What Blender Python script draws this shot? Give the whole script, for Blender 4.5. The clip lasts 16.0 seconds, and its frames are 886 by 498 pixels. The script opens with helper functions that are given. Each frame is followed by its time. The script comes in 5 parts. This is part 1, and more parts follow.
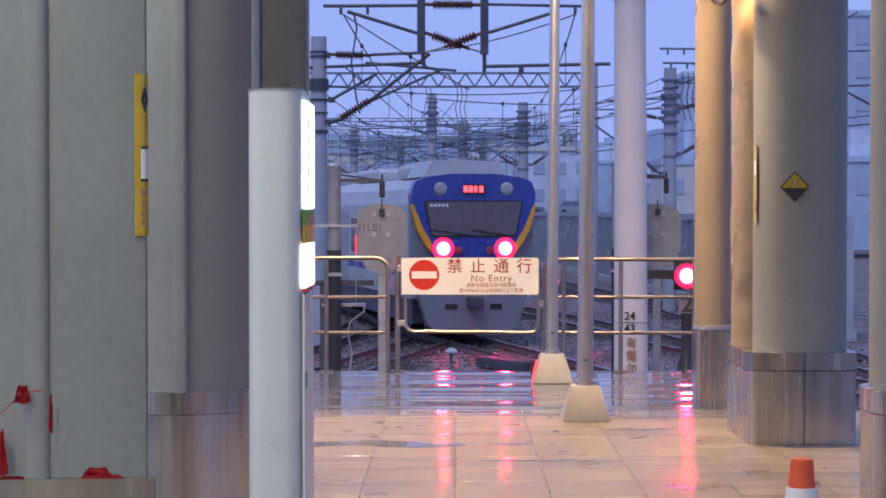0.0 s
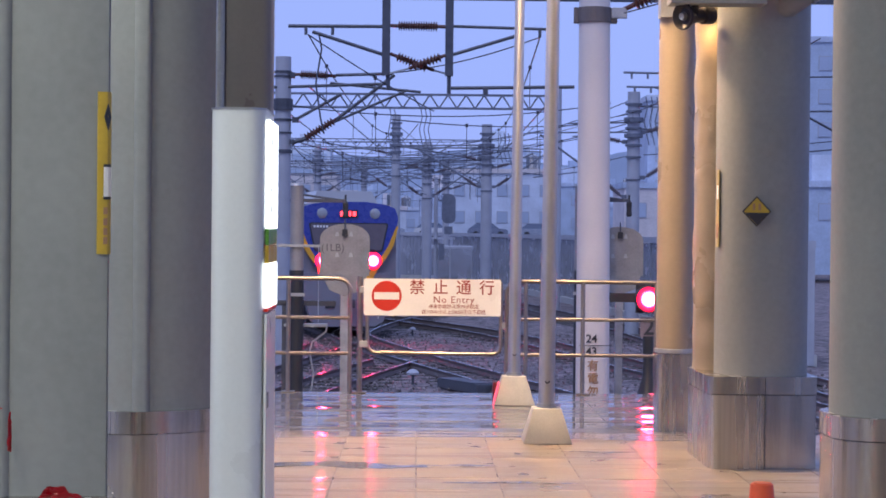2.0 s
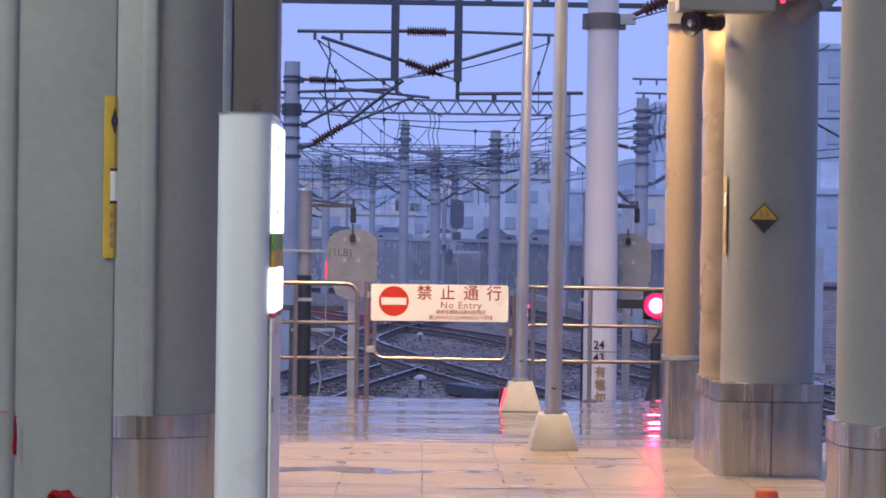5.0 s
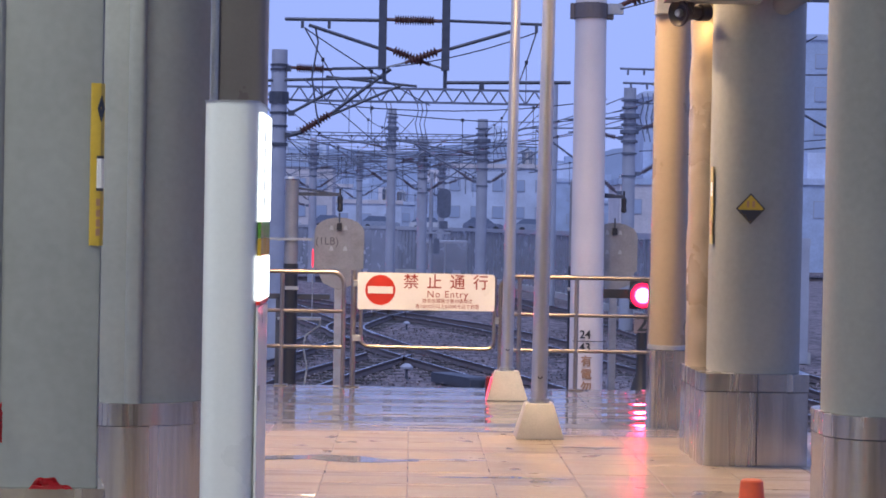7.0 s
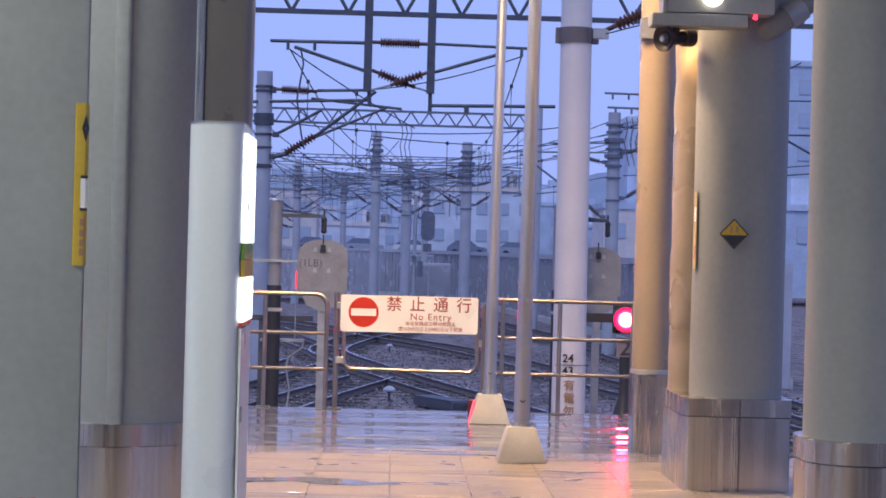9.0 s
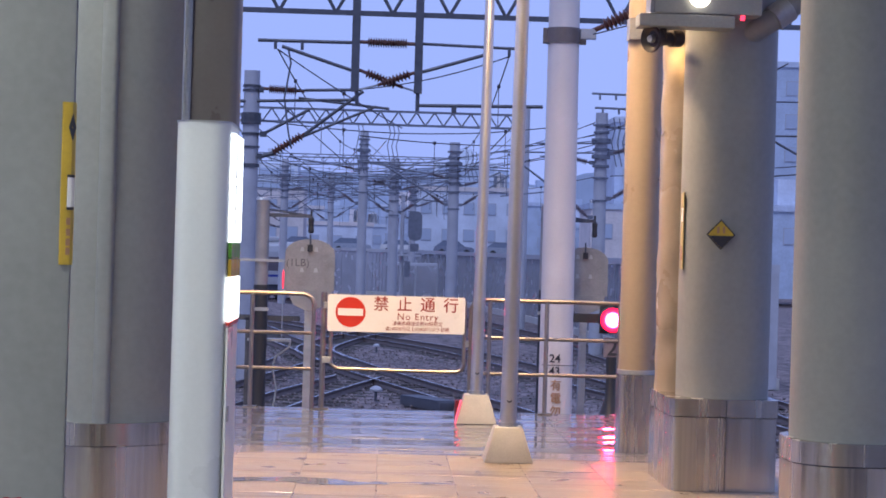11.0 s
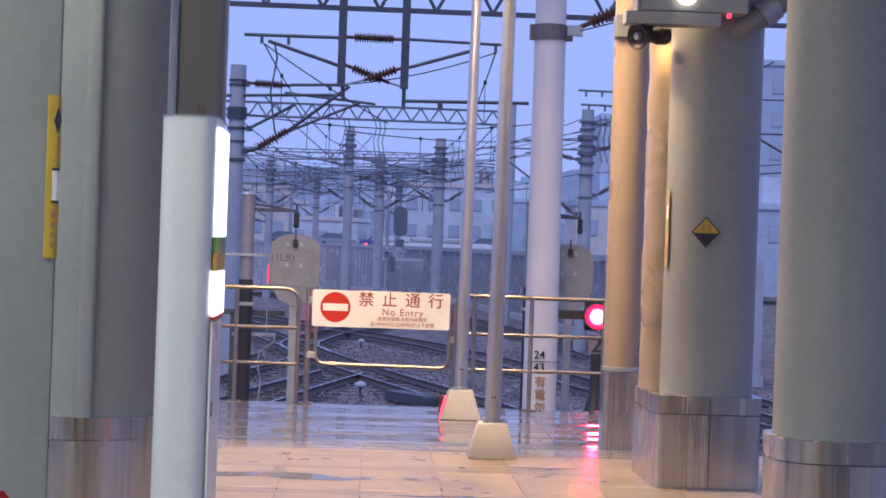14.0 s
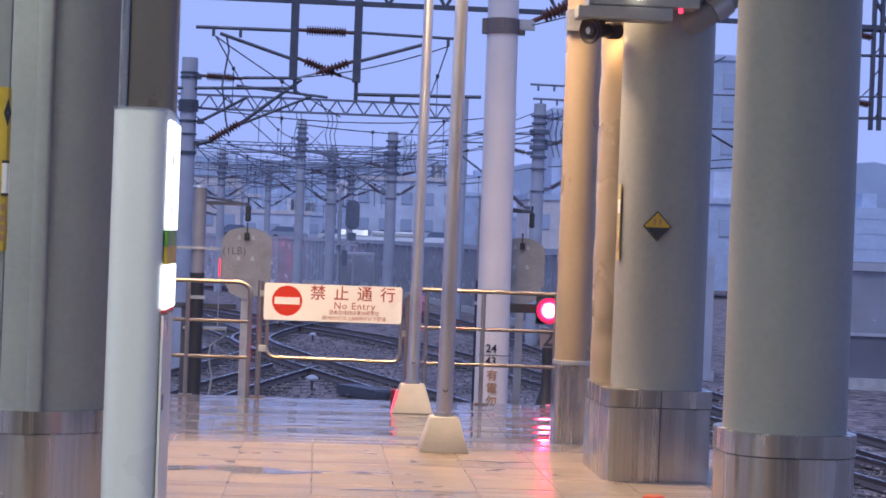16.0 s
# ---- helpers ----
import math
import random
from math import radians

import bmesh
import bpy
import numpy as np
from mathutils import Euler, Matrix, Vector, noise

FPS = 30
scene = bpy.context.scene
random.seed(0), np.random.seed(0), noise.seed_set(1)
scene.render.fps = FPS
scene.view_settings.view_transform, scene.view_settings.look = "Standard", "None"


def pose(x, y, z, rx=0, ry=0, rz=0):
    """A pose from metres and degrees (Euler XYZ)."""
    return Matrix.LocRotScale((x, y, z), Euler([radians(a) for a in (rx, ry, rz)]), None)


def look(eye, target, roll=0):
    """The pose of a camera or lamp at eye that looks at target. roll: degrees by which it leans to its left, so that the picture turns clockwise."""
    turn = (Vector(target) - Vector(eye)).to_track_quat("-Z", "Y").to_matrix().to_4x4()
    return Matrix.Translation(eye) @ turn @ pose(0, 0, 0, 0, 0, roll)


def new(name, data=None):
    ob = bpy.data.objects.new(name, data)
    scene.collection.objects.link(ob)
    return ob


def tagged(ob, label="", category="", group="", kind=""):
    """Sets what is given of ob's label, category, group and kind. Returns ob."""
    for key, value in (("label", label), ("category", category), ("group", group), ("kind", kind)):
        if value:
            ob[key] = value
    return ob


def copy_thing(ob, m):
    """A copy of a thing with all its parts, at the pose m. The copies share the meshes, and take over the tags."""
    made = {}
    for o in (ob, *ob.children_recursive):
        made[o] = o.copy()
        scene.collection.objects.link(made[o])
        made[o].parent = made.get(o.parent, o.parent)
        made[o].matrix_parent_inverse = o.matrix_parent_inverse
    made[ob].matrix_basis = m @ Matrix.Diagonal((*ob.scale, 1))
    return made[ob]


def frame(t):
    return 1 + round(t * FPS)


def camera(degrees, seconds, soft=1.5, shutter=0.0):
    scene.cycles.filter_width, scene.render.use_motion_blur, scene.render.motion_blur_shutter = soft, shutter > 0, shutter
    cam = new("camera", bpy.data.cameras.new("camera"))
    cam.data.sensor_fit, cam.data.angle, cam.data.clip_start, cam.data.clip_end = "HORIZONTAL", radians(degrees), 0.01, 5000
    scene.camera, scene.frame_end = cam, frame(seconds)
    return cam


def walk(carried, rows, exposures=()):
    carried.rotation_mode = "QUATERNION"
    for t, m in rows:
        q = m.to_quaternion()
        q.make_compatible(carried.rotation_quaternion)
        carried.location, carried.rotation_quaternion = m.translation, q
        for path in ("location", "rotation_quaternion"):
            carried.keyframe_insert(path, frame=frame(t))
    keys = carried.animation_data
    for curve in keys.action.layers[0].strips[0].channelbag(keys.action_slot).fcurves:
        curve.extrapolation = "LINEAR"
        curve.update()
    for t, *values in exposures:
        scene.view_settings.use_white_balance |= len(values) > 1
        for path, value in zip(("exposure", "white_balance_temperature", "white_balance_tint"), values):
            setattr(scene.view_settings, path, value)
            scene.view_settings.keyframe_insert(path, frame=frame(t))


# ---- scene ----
cam = camera(27.534, 16.0, soft=1.7)
# seconds, turn to the right, tilt down, lean (degrees)
TURNS = [
    (0.0, -0.340, 1.271, 0.000),
    (0.5, -0.701, 1.163, 0.229),
    (1.0, 0.240, 1.129, 0.415),
    (1.5, 0.704, 0.893, 0.567),
    (2.0, 0.834, 0.591, 0.570),
    (2.5, 0.801, 0.297, 0.604),
    (3.0, 0.855, 0.190, 0.609),
    (3.5, 0.810, 0.207, 0.710),
    (4.0, 0.551, 0.357, 0.787),
    (6.5, 0.746, 0.481, 1.001),
    (7.0, 0.991, 0.761, 1.071),
    (7.5, 1.476, 0.671, 1.149),
    (8.0, 1.766, 0.556, 1.115),
    (8.5, 1.663, 0.306, 1.272),
    (9.0, 1.491, 0.027, 1.540),
    (9.5, 1.650, 0.061, 1.578),
    (10.0, 1.788, 0.024, 1.569),
    (12.5, 2.033, 0.013, 1.787),
    (13.0, 2.144, 0.261, 1.781),
    (13.5, 2.311, 0.299, 1.856),
    (14.0, 2.369, 0.136, 2.023),
    (14.5, 2.473, -0.114, 1.985),
    (15.0, 2.871, 0.090, 1.872),
    (15.5, 3.468, 0.284, 1.985),
    (16.0, 3.895, 0.281, 2.136),
]


def sight(t, turn, tilt, lean):
    eye = Vector((-0.009 * min(1, max(0, (4.4 - t) / 2)), 0, 1.5))
    a, b = radians(turn), radians(tilt)
    ahead = Vector((math.sin(a) * math.cos(b), math.cos(a) * math.cos(b), -math.sin(b)))
    return look(eye, eye + ahead * 10, lean)


walk(cam, [(t, sight(t, a, b, c)) for t, a, b, c in TURNS], exposures=[(0.0, 0.38), (1.5, 0.44), (3.0, 0.5), (16.0, 0.5)])

# ---- light ----
world = bpy.data.worlds.new("dusk")
scene.world = world
world.use_nodes = True
wn = world.node_tree.nodes
wl = world.node_tree.links
sky = wn.new("ShaderNodeTexSky")
sky.sky_type = "NISHITA"
sky.sun_disc = False
sky.sun_elevation = radians(4)
sky.sun_rotation = radians(200)
sky.dust_density = 3.0
sky.ozone_density = 6.0
wn["Background"].inputs["Strength"].default_value = 0.10
tint = wn.new("ShaderNodeMix")
tint.data_type = "RGBA"
tint.inputs[0].default_value = 0.85
tint.inputs[7].default_value = (2.98, 3.88, 8.3, 1)
wl.new(sky.outputs[0], tint.inputs[6])
wl.new(tint.outputs[2], wn["Background"].inputs["Color"])

sun = new("sun", bpy.data.lights.new("sun", "SUN"))
sun.data.energy = 1.0
sun.data.angle = radians(25)
sun.data.color = (0.75, 0.82, 1.0)
sun.matrix_world = look((0, 0, 30), (6, 18, 0))


def lamp(x, y, z, sx, sy, watts, color, target):
    ob = new("lamp", bpy.data.lights.new("lamp", "AREA"))
    ob.data.shape, ob.data.size, ob.data.size_y = "RECTANGLE", sx, sy
    ob.data.energy, ob.data.color = watts, color
    ob.matrix_world = look((x, y, z), target)


# the canopy's lamps and the small floodlight by the round column
for y, watts in ((-3.5, 165), (0.5, 165), (4.2, 85)):
    lamp(-2.7, y, 5.15, 0.16, 1.2, watts, (0.95, 1.0, 0.92), (-2.7, y + 0.01, 0))
lamp(-2.7, 7.6, 5.15, 0.16, 1.2, 95, (0.95, 1.0, 0.90), (-2.7, 7.61, 0))
lamp(-0.9, 12.4, 5.15, 0.16, 1.2, 150, (1.0, 0.69, 0.40), (-0.9, 12.41, 0))
lamp(0.45, 12.5, 5.15, 0.16, 1.2, 265, (1.0, 0.69, 0.40), (0.45, 12.51, 0))
lamp(1.25, 14.6, 5.15, 0.16, 1.2, 70, (1.0, 0.69, 0.40), (1.25, 14.61, 0))
lamp(1.895, 11.935, 2.885, 0.06, 0.06, 0.75, (1.0, 0.56, 0.22), (1.925, 12.0, 0))


# ---- materials ----
def mat(name, color, rough=0.5, metal=0.0, var=0.25, scale=6.0, bump=0.1, fine=60.0, stretch=(1, 1, 1), coat=0.0,
        rough_var=0.15, emit=None, power=0.0):
    m = bpy.data.materials.new(name)
    m.use_nodes = True
    n, l = m.node_tree.nodes, m.node_tree.links
    p = n["Principled BSDF"]
    p.inputs["Roughness"].default_value = rough
    p.inputs["Metallic"].default_value = metal
    p.inputs["Coat Weight"].default_value = coat
    if emit:
        p.inputs["Base Color"].default_value = (*color, 1)
        p.inputs["Emission Color"].default_value = (*emit, 1)
        p.inputs["Emission Strength"].default_value = power
        return m
    co = n.new("ShaderNodeTexCoord")
    mp = n.new("ShaderNodeMapping")
    mp.inputs["Scale"].default_value = stretch
    info = n.new("ShaderNodeObjectInfo")
    off = n.new("ShaderNodeVectorMath")
    off.operation = "MULTIPLY_ADD"
    off.inputs[1].default_value = (37, 19, 53)
    l.new(info.outputs["Random"], off.inputs[0])
    l.new(co.outputs["Object"], off.inputs[2])
    l.new(off.outputs[0], mp.inputs[0])
    big = n.new("ShaderNodeTexNoise")
    big.inputs["Scale"].default_value = scale
    big.inputs["Detail"].default_value = 6
    small = n.new("ShaderNodeTexNoise")
    small.inputs["Scale"].default_value = fine
    small.inputs["Detail"].default_value = 3
    l.new(mp.outputs[0], big.inputs["Vector"])
    l.new(mp.outputs[0], small.inputs["Vector"])
    add = n.new("ShaderNodeMath")
    add.operation = "MULTIPLY_ADD"
    add.inputs[1].default_value = 0.35
    l.new(small.outputs[0], add.inputs[0])
    half = n.new("ShaderNodeMath")
    half.operation = "MULTIPLY"
    half.inputs[1].default_value = 0.65
    l.new(big.outputs[0], half.inputs[0])
    l.new(half.outputs[0], add.inputs[2])
    ramp = n.new("ShaderNodeMapRange")
    ramp.inputs[1].default_value = 0.3
    ramp.inputs[2].default_value = 0.7
    ramp.inputs[3].default_value = 1 - var
    ramp.inputs[4].default_value = 1 + var
    l.new(add.outputs[0], ramp.inputs[0])
    mul = n.new("ShaderNodeVectorMath")
    mul.operation = "SCALE"
    mul.inputs[0].default_value = color
    l.new(ramp.outputs[0], mul.inputs["Scale"])
    l.new(mul.outputs[0], p.inputs["Base Color"])
    rr = n.new("ShaderNodeMapRange")
    rr.inputs[1].default_value = 0.3
    rr.inputs[2].default_value = 0.7
    rr.inputs[3].default_value = max(0.02, rough - rough_var)
    rr.inputs[4].default_value = min(1, rough + rough_var)
    l.new(big.outputs[0], rr.inputs[0])
    l.new(rr.outputs[0], p.inputs["Roughness"])
    if bump:
        b = n.new("ShaderNodeBump")
        b.inputs["Strength"].default_value = bump
        b.inputs["Distance"].default_value = 0.01
        l.new(add.outputs[0], b.inputs["Height"])
        l.new(b.outputs[0], p.inputs["Normal"])
    return m


ASPHALT = mat("asphalt", (0.05, 0.05, 0.055), 0.8, scale=3, fine=80)
CONCRETE = mat("pale_concrete", (0.42, 0.41, 0.40), 0.75, var=0.22, scale=4, fine=90)
BLOCK = mat("painted_concrete", (0.40, 0.385, 0.36), 0.7, var=0.18, scale=5, fine=90)
JOINT = mat("wet_mortar", (0.15, 0.12, 0.10), 0.35, scale=8)
STEEL = mat("brushed_steel", (0.50, 0.475, 0.435), 0.23, 0.92, var=0.30, scale=1.3, fine=10, stretch=(6, 6, 0.10), bump=0.15, rough_var=0.10)
POLE = mat("steel_pole", (0.50, 0.50, 0.51), 0.33, 0.85, var=0.08, scale=3, fine=30, bump=0.02, rough_var=0.05)
TUBE = mat("steel_tube", (0.36, 0.31, 0.27), 0.38, 1.0, var=0.12, bump=0.0, rough_var=0.06)
GALV = mat("galvanised", (0.42, 0.43, 0.44), 0.45, 0.7, var=0.2, scale=9)
GREYPAINT = mat("grey_column_paint", (0.253, 0.258, 0.252), 0.52, var=0.13, scale=1.3, fine=26, bump=0.06, rough_var=0.12)
GREYPAINT.node_tree.nodes["Principled BSDF"].inputs["Specular IOR Level"].default_value = 0.27
CREAM = mat("cream_column_paint", (0.335, 0.265, 0.19), 0.3, var=0.08, scale=1.6, fine=30, bump=0.08)
WHITE = mat("white_panel", (0.64, 0.66, 0.65), 0.35, var=0.05, scale=2, bump=0.03)
SIGNWHITE = mat("sign_white", (0.80, 0.77, 0.74), 0.4, var=0.05, scale=4, bump=0.02)
SIGNRED = mat("sign_red", (0.55, 0.03, 0.015), 0.4, var=0.08, bump=0.0)
CHAR = mat("dark_red_lettering", (0.30, 0.045, 0.035), 0.5, var=0.1, bump=0.0)
INK = mat("black_lettering", (0.03, 0.03, 0.035), 0.5, var=0.1, bump=0.0)
FADEDINK = mat("faded_lettering", (0.11, 0.10, 0.10), 0.6, var=0.3, bump=0.0)
BROWNINK = mat("brown_lettering", (0.36, 0.20, 0.11), 0.5, var=0.1, bump=0.0)
YELLOW = mat("yellow_sign", (0.50, 0.335, 0.035), 0.45, var=0.12, scale=12)
GREEN = mat("green_band", (0.10, 0.30, 0.04), 0.4, bump=0.0)
BLACK = mat("black_paint", (0.025, 0.025, 0.028), 0.5, var=0.3)
DARKSTEEL = mat("dark_steel", (0.095, 0.10, 0.12), 0.55, 0.5, var=0.3)
RUST = mat("brown_insulator", (0.12, 0.05, 0.04), 0.35, var=0.3)
RUSTRAIL = mat("rusty_rail_side", (0.08, 0.06, 0.06), 0.7, var=0.3, scale=4)
RAIL = mat("worn_rail", (0.46, 0.44, 0.445), 0.24, 1.0, var=0.2, scale=4, bump=0.05)
SLEEPER = mat("sleeper", (0.085, 0.078, 0.076), 0.85, var=0.3, scale=5)
BALLAST = mat("ballast", (0.155, 0.125, 0.128), 0.9, var=0.75, scale=4, fine=22, bump=1.0)
BALLAST.node_tree.nodes["Bump"].inputs["Distance"].default_value = 0.05
BALLAST.node_tree.nodes["Map Range"].inputs[1].default_value = 0.41
BALLAST.node_tree.nodes["Map Range"].inputs[2].default_value = 0.59
TRAY = mat("grey_tray", (0.36, 0.37, 0.355), 0.5, 0.2, var=0.15, scale=4)
# insulator colour greyed for the haze over the far masts
FARRUST = mat("hazed_insulator", (0.15, 0.12, 0.14), 0.5, var=0.2)
MAST = mat("mast_concrete", (0.37, 0.38, 0.43), 0.7, var=0.15, scale=2)
FENCE = mat("noise_wall", (0.446, 0.459, 0.513), 0.19, 0.5, var=0.12, scale=1.2)
PLATE = mat("weathered_plate", (0.29, 0.27, 0.25), 0.6, var=0.25, scale=5)
BLUE = mat("train_blue", (0.03, 0.05, 0.30), 0.3, var=0.06, coat=0.3, bump=0.0)
TRAINGREY = mat("train_grey", (0.50, 0.50, 0.50), 0.4, 0.3, var=0.08, scale=1, bump=0.02)
# darker copy of the train grey, for shade on the lower cab
APRON = mat("shaded_train_grey", (0.20, 0.19, 0.22), 0.45, var=0.12, scale=2)
STRIPE = mat("train_yellow", (0.75, 0.36, 0.03), 0.4, var=0.06, bump=0.0)
GLASSDARK = mat("train_window", (0.14, 0.115, 0.13), 0.12, var=0.1, bump=0.0, rough_var=0.02)
ORANGE = mat("cone_orange", (0.75, 0.10, 0.03), 0.5, var=0.15)
REDTAPE = mat("red_tape", (0.45, 0.01, 0.02), 0.4, var=0.15)
CEIL = mat("canopy_soffit", (0.45, 0.42, 0.38), 0.6, var=0.1, scale=1)
REDGLOW = mat("red_lamp", (0.5, 0.02, 0.03), 0.3, emit=(1.0, 0.013, 0.055), power=200)
# glowing ring material, stands in for the red halo round a lamp
REDHALO = mat("red_halo_glow", (0.5, 0.02, 0.03), 0.3, emit=(1.0, 0.006, 0.05), power=3.0)


def hot_centre(m, hot, edge):
    """A lamp lens: the bulb's hot spot in the middle, dimmer red towards the edge."""
    n, l = m.node_tree.nodes, m.node_tree.links
    co = n.new("ShaderNodeTexCoord")
    mid = n.new("ShaderNodeVectorMath")
    mid.operation = "MULTIPLY_ADD"
    mid.inputs[1].default_value = (2, 2, 0)
    mid.inputs[2].default_value = (-1, -1, 0)
    size = n.new("ShaderNodeVectorMath")
    size.operation = "LENGTH"
    fall = n.new("ShaderNodeMapRange")
    fall.interpolation_type = "SMOOTHERSTEP"
    for k, v in enumerate((0.35, 0.92, 1.0, 0.0), 1):
        fall.inputs[k].default_value = v
    curve = n.new("ShaderNodeMath")
    curve.operation = "POWER"
    curve.inputs[1].default_value = 2.0
    out = n.new("ShaderNodeMath")
    out.operation = "MULTIPLY_ADD"
    out.inputs[1].default_value = hot
    out.inputs[2].default_value = edge
    l.new(co.outputs["Generated"], mid.inputs[0])
    l.new(mid.outputs[0], size.inputs[0])
    l.new(size.outputs["Value"], fall.inputs[0])
    l.new(fall.outputs[0], curve.inputs[0])
    l.new(curve.outputs[0], out.inputs[0])
    l.new(out.outputs[0], n["Principled BSDF"].inputs["Emission Strength"])


hot_centre(REDGLOW, 420, 3.0)
# dark steel lightened and blued, distance haze put into its colour
FARSTEEL = mat("hazed_steel", (0.16, 0.175, 0.22), 0.55, 0.3, var=0.25)
LED = mat("led_board", (0.2, 0.02, 0.02), 0.3, emit=(1.0, 0.04, 0.06), power=4)
LIGHTBOX = mat("lit_panel", (0.8, 0.8, 0.8), 0.4, emit=(0.93, 1.0, 1.0), power=1.5)
WARM = mat("warm_lamp", (0.8, 0.7, 0.5), 0.3, emit=(1.0, 0.72, 0.35), power=25)


def wet(m, base_coat, puddle, coarse, ripple, rain_edge=0.0, film=0.05, waves=(0.9, 7.0, 1), swell=0.02, onset=0.45, choppy=2):
    """A film of rain water: puddles where a long noise is high, with a rippled surface."""
    n, l = m.node_tree.nodes, m.node_tree.links
    p = n["Principled BSDF"]
    p.inputs["Coat Roughness"].default_value = film
    geo = n.new("ShaderNodeNewGeometry")
    mp = n.new("ShaderNodeMapping")
    mp.inputs["Scale"].default_value = coarse
    w = n.new("ShaderNodeTexNoise")
    w.inputs["Scale"].default_value = 1.0
    w.inputs["Detail"].default_value = 4
    l.new(geo.outputs["Position"], mp.inputs[0])
    l.new(mp.outputs[0], w.inputs["Vector"])
    r = n.new("ShaderNodeMapRange")
    r.inputs[1].default_value = onset
    r.inputs[2].default_value = onset + 0.10
    r.inputs[3].default_value = base_coat
    r.inputs[4].default_value = puddle
    l.new(w.outputs[0], r.inputs[0])
    if rain_edge:
        # rain blown in past the canopy's edge
        xyz = n.new("ShaderNodeSeparateXYZ")
        l.new(geo.outputs["Position"], xyz.inputs[0])
        sway = n.new("ShaderNodeMath")
        sway.operation = "MULTIPLY_ADD"
        sway.inputs[1].default_value = 1.6
        l.new(w.outputs[0], sway.inputs[0])
        l.new(xyz.outputs["Y"], sway.inputs[2])
        blown = n.new("ShaderNodeMapRange")
        blown.inputs[1].default_value = rain_edge + 0.7
        blown.inputs[2].default_value = rain_edge + 0.85
        l.new(sway.outputs[0], blown.inputs[0])
        most = n.new("ShaderNodeMath")
        most.operation = "MAXIMUM"
        l.new(blown.outputs[0], most.inputs[0])
        l.new(r.outputs[0], most.inputs[1])
        l.new(most.outputs[0], p.inputs["Coat Weight"])
    else:
        l.new(r.outputs[0], p.inputs["Coat Weight"])
    mp2 = n.new("ShaderNodeMapping")
    mp2.inputs["Scale"].default_value = waves
    w2 = n.new("ShaderNodeTexNoise")
    w2.inputs["Scale"].default_value = 1.0
    w2.inputs["Detail"].default_value = choppy
    l.new(geo.outputs["Position"], mp2.inputs[0])
    l.new(mp2.outputs[0], w2.inputs["Vector"])
    b = n.new("ShaderNodeBump")
    b.inputs["Strength"].default_value = ripple
    b.inputs["Distance"].default_value = swell
    l.new(w2.outputs[0], b.inputs["Height"])
    l.new(b.outputs[0], p.inputs["Coat Normal"])
    return m


PAVING = wet(mat("wet_paving", (0.285, 0.226, 0.178), 0.40, var=0.34, scale=3, fine=38, bump=0.45, rough_var=0.16), 0.04, 0.45, (0.45, 3.2, 1), 1.0, rain_edge=13.05, waves=(1.0, 9.0, 1), swell=0.02, onset=0.50)
WETSLAB = wet(mat("rain_wet_concrete", (0.13, 0.127, 0.13), 0.5, var=0.2, scale=2, fine=30, bump=0.015, rough_var=0.1), 0.85, 1.0, (0.4, 2.0, 1), 1.0, film=0.01, waves=(0.4, 2.8, 1), swell=0.021, choppy=0.6)


# ---- mesh tools ----
def mesh(name, bm, material):
    me = bpy.data.meshes.new(name)
    bm.to_mesh(me)
    bm.free()
    for m in material if isinstance(material, (list, tuple)) else [material]:
        me.materials.append(m)
    return me


def solid(name, bm, material, m=None, smooth=False):
    me = mesh(name, bm, material)
    if smooth:
        for f in me.polygons:
            f.use_smooth = True
        me.set_sharp_from_angle(angle=radians(35))
    ob = new(name, me)
    if m is not None:
        ob.matrix_basis = m
    return ob


def part(name, bm, material, parent, label="", m=None, smooth=False):
    ob = solid(name, bm, material, m, smooth)
    ob.parent = parent
    return tagged(ob, label)


def empty(name, m=None):
    ob = new(name)
    ob.empty_display_size = 0.1
    if m is not None:
        ob.matrix_basis = m
    return ob


def box(bm, x0, x1, y0, y1, z0, z1, bevel=0.0):
    r = bmesh.ops.create_cube(bm, size=1)
    bmesh.ops.transform(bm, verts=r["verts"], matrix=Matrix.Translation(((x0 + x1) / 2, (y0 + y1) / 2, (z0 + z1) / 2)) @ Matrix.Diagonal((x1 - x0, y1 - y0, z1 - z0, 1)))
    if bevel:
        es = list({e for v in r["verts"] for e in v.link_edges})
        bmesh.ops.bevel(bm, geom=es, offset=bevel, segments=2, affect="EDGES", profile=0.5)
    return bm


def bx(*a, bevel=0.0):
    return box(bmesh.new(), *a, bevel=bevel)


def rod(bm, a, b, r0, r1=None, seg=10):
    a, b = Vector(a), Vector(b)
    d = b - a
    r = bmesh.ops.create_cone(bm, segments=seg, radius1=r0, radius2=r0 if r1 is None else r1, depth=d.length, cap_ends=True)
    q = d.to_track_quat("Z", "Y").to_matrix().to_4x4()
    bmesh.ops.transform(bm, verts=r["verts"], matrix=Matrix.Translation((a + b) / 2) @ q)
    return bm


def rd(a, b, r0, r1=None, seg=10):
    return rod(bmesh.new(), a, b, r0, r1, seg)


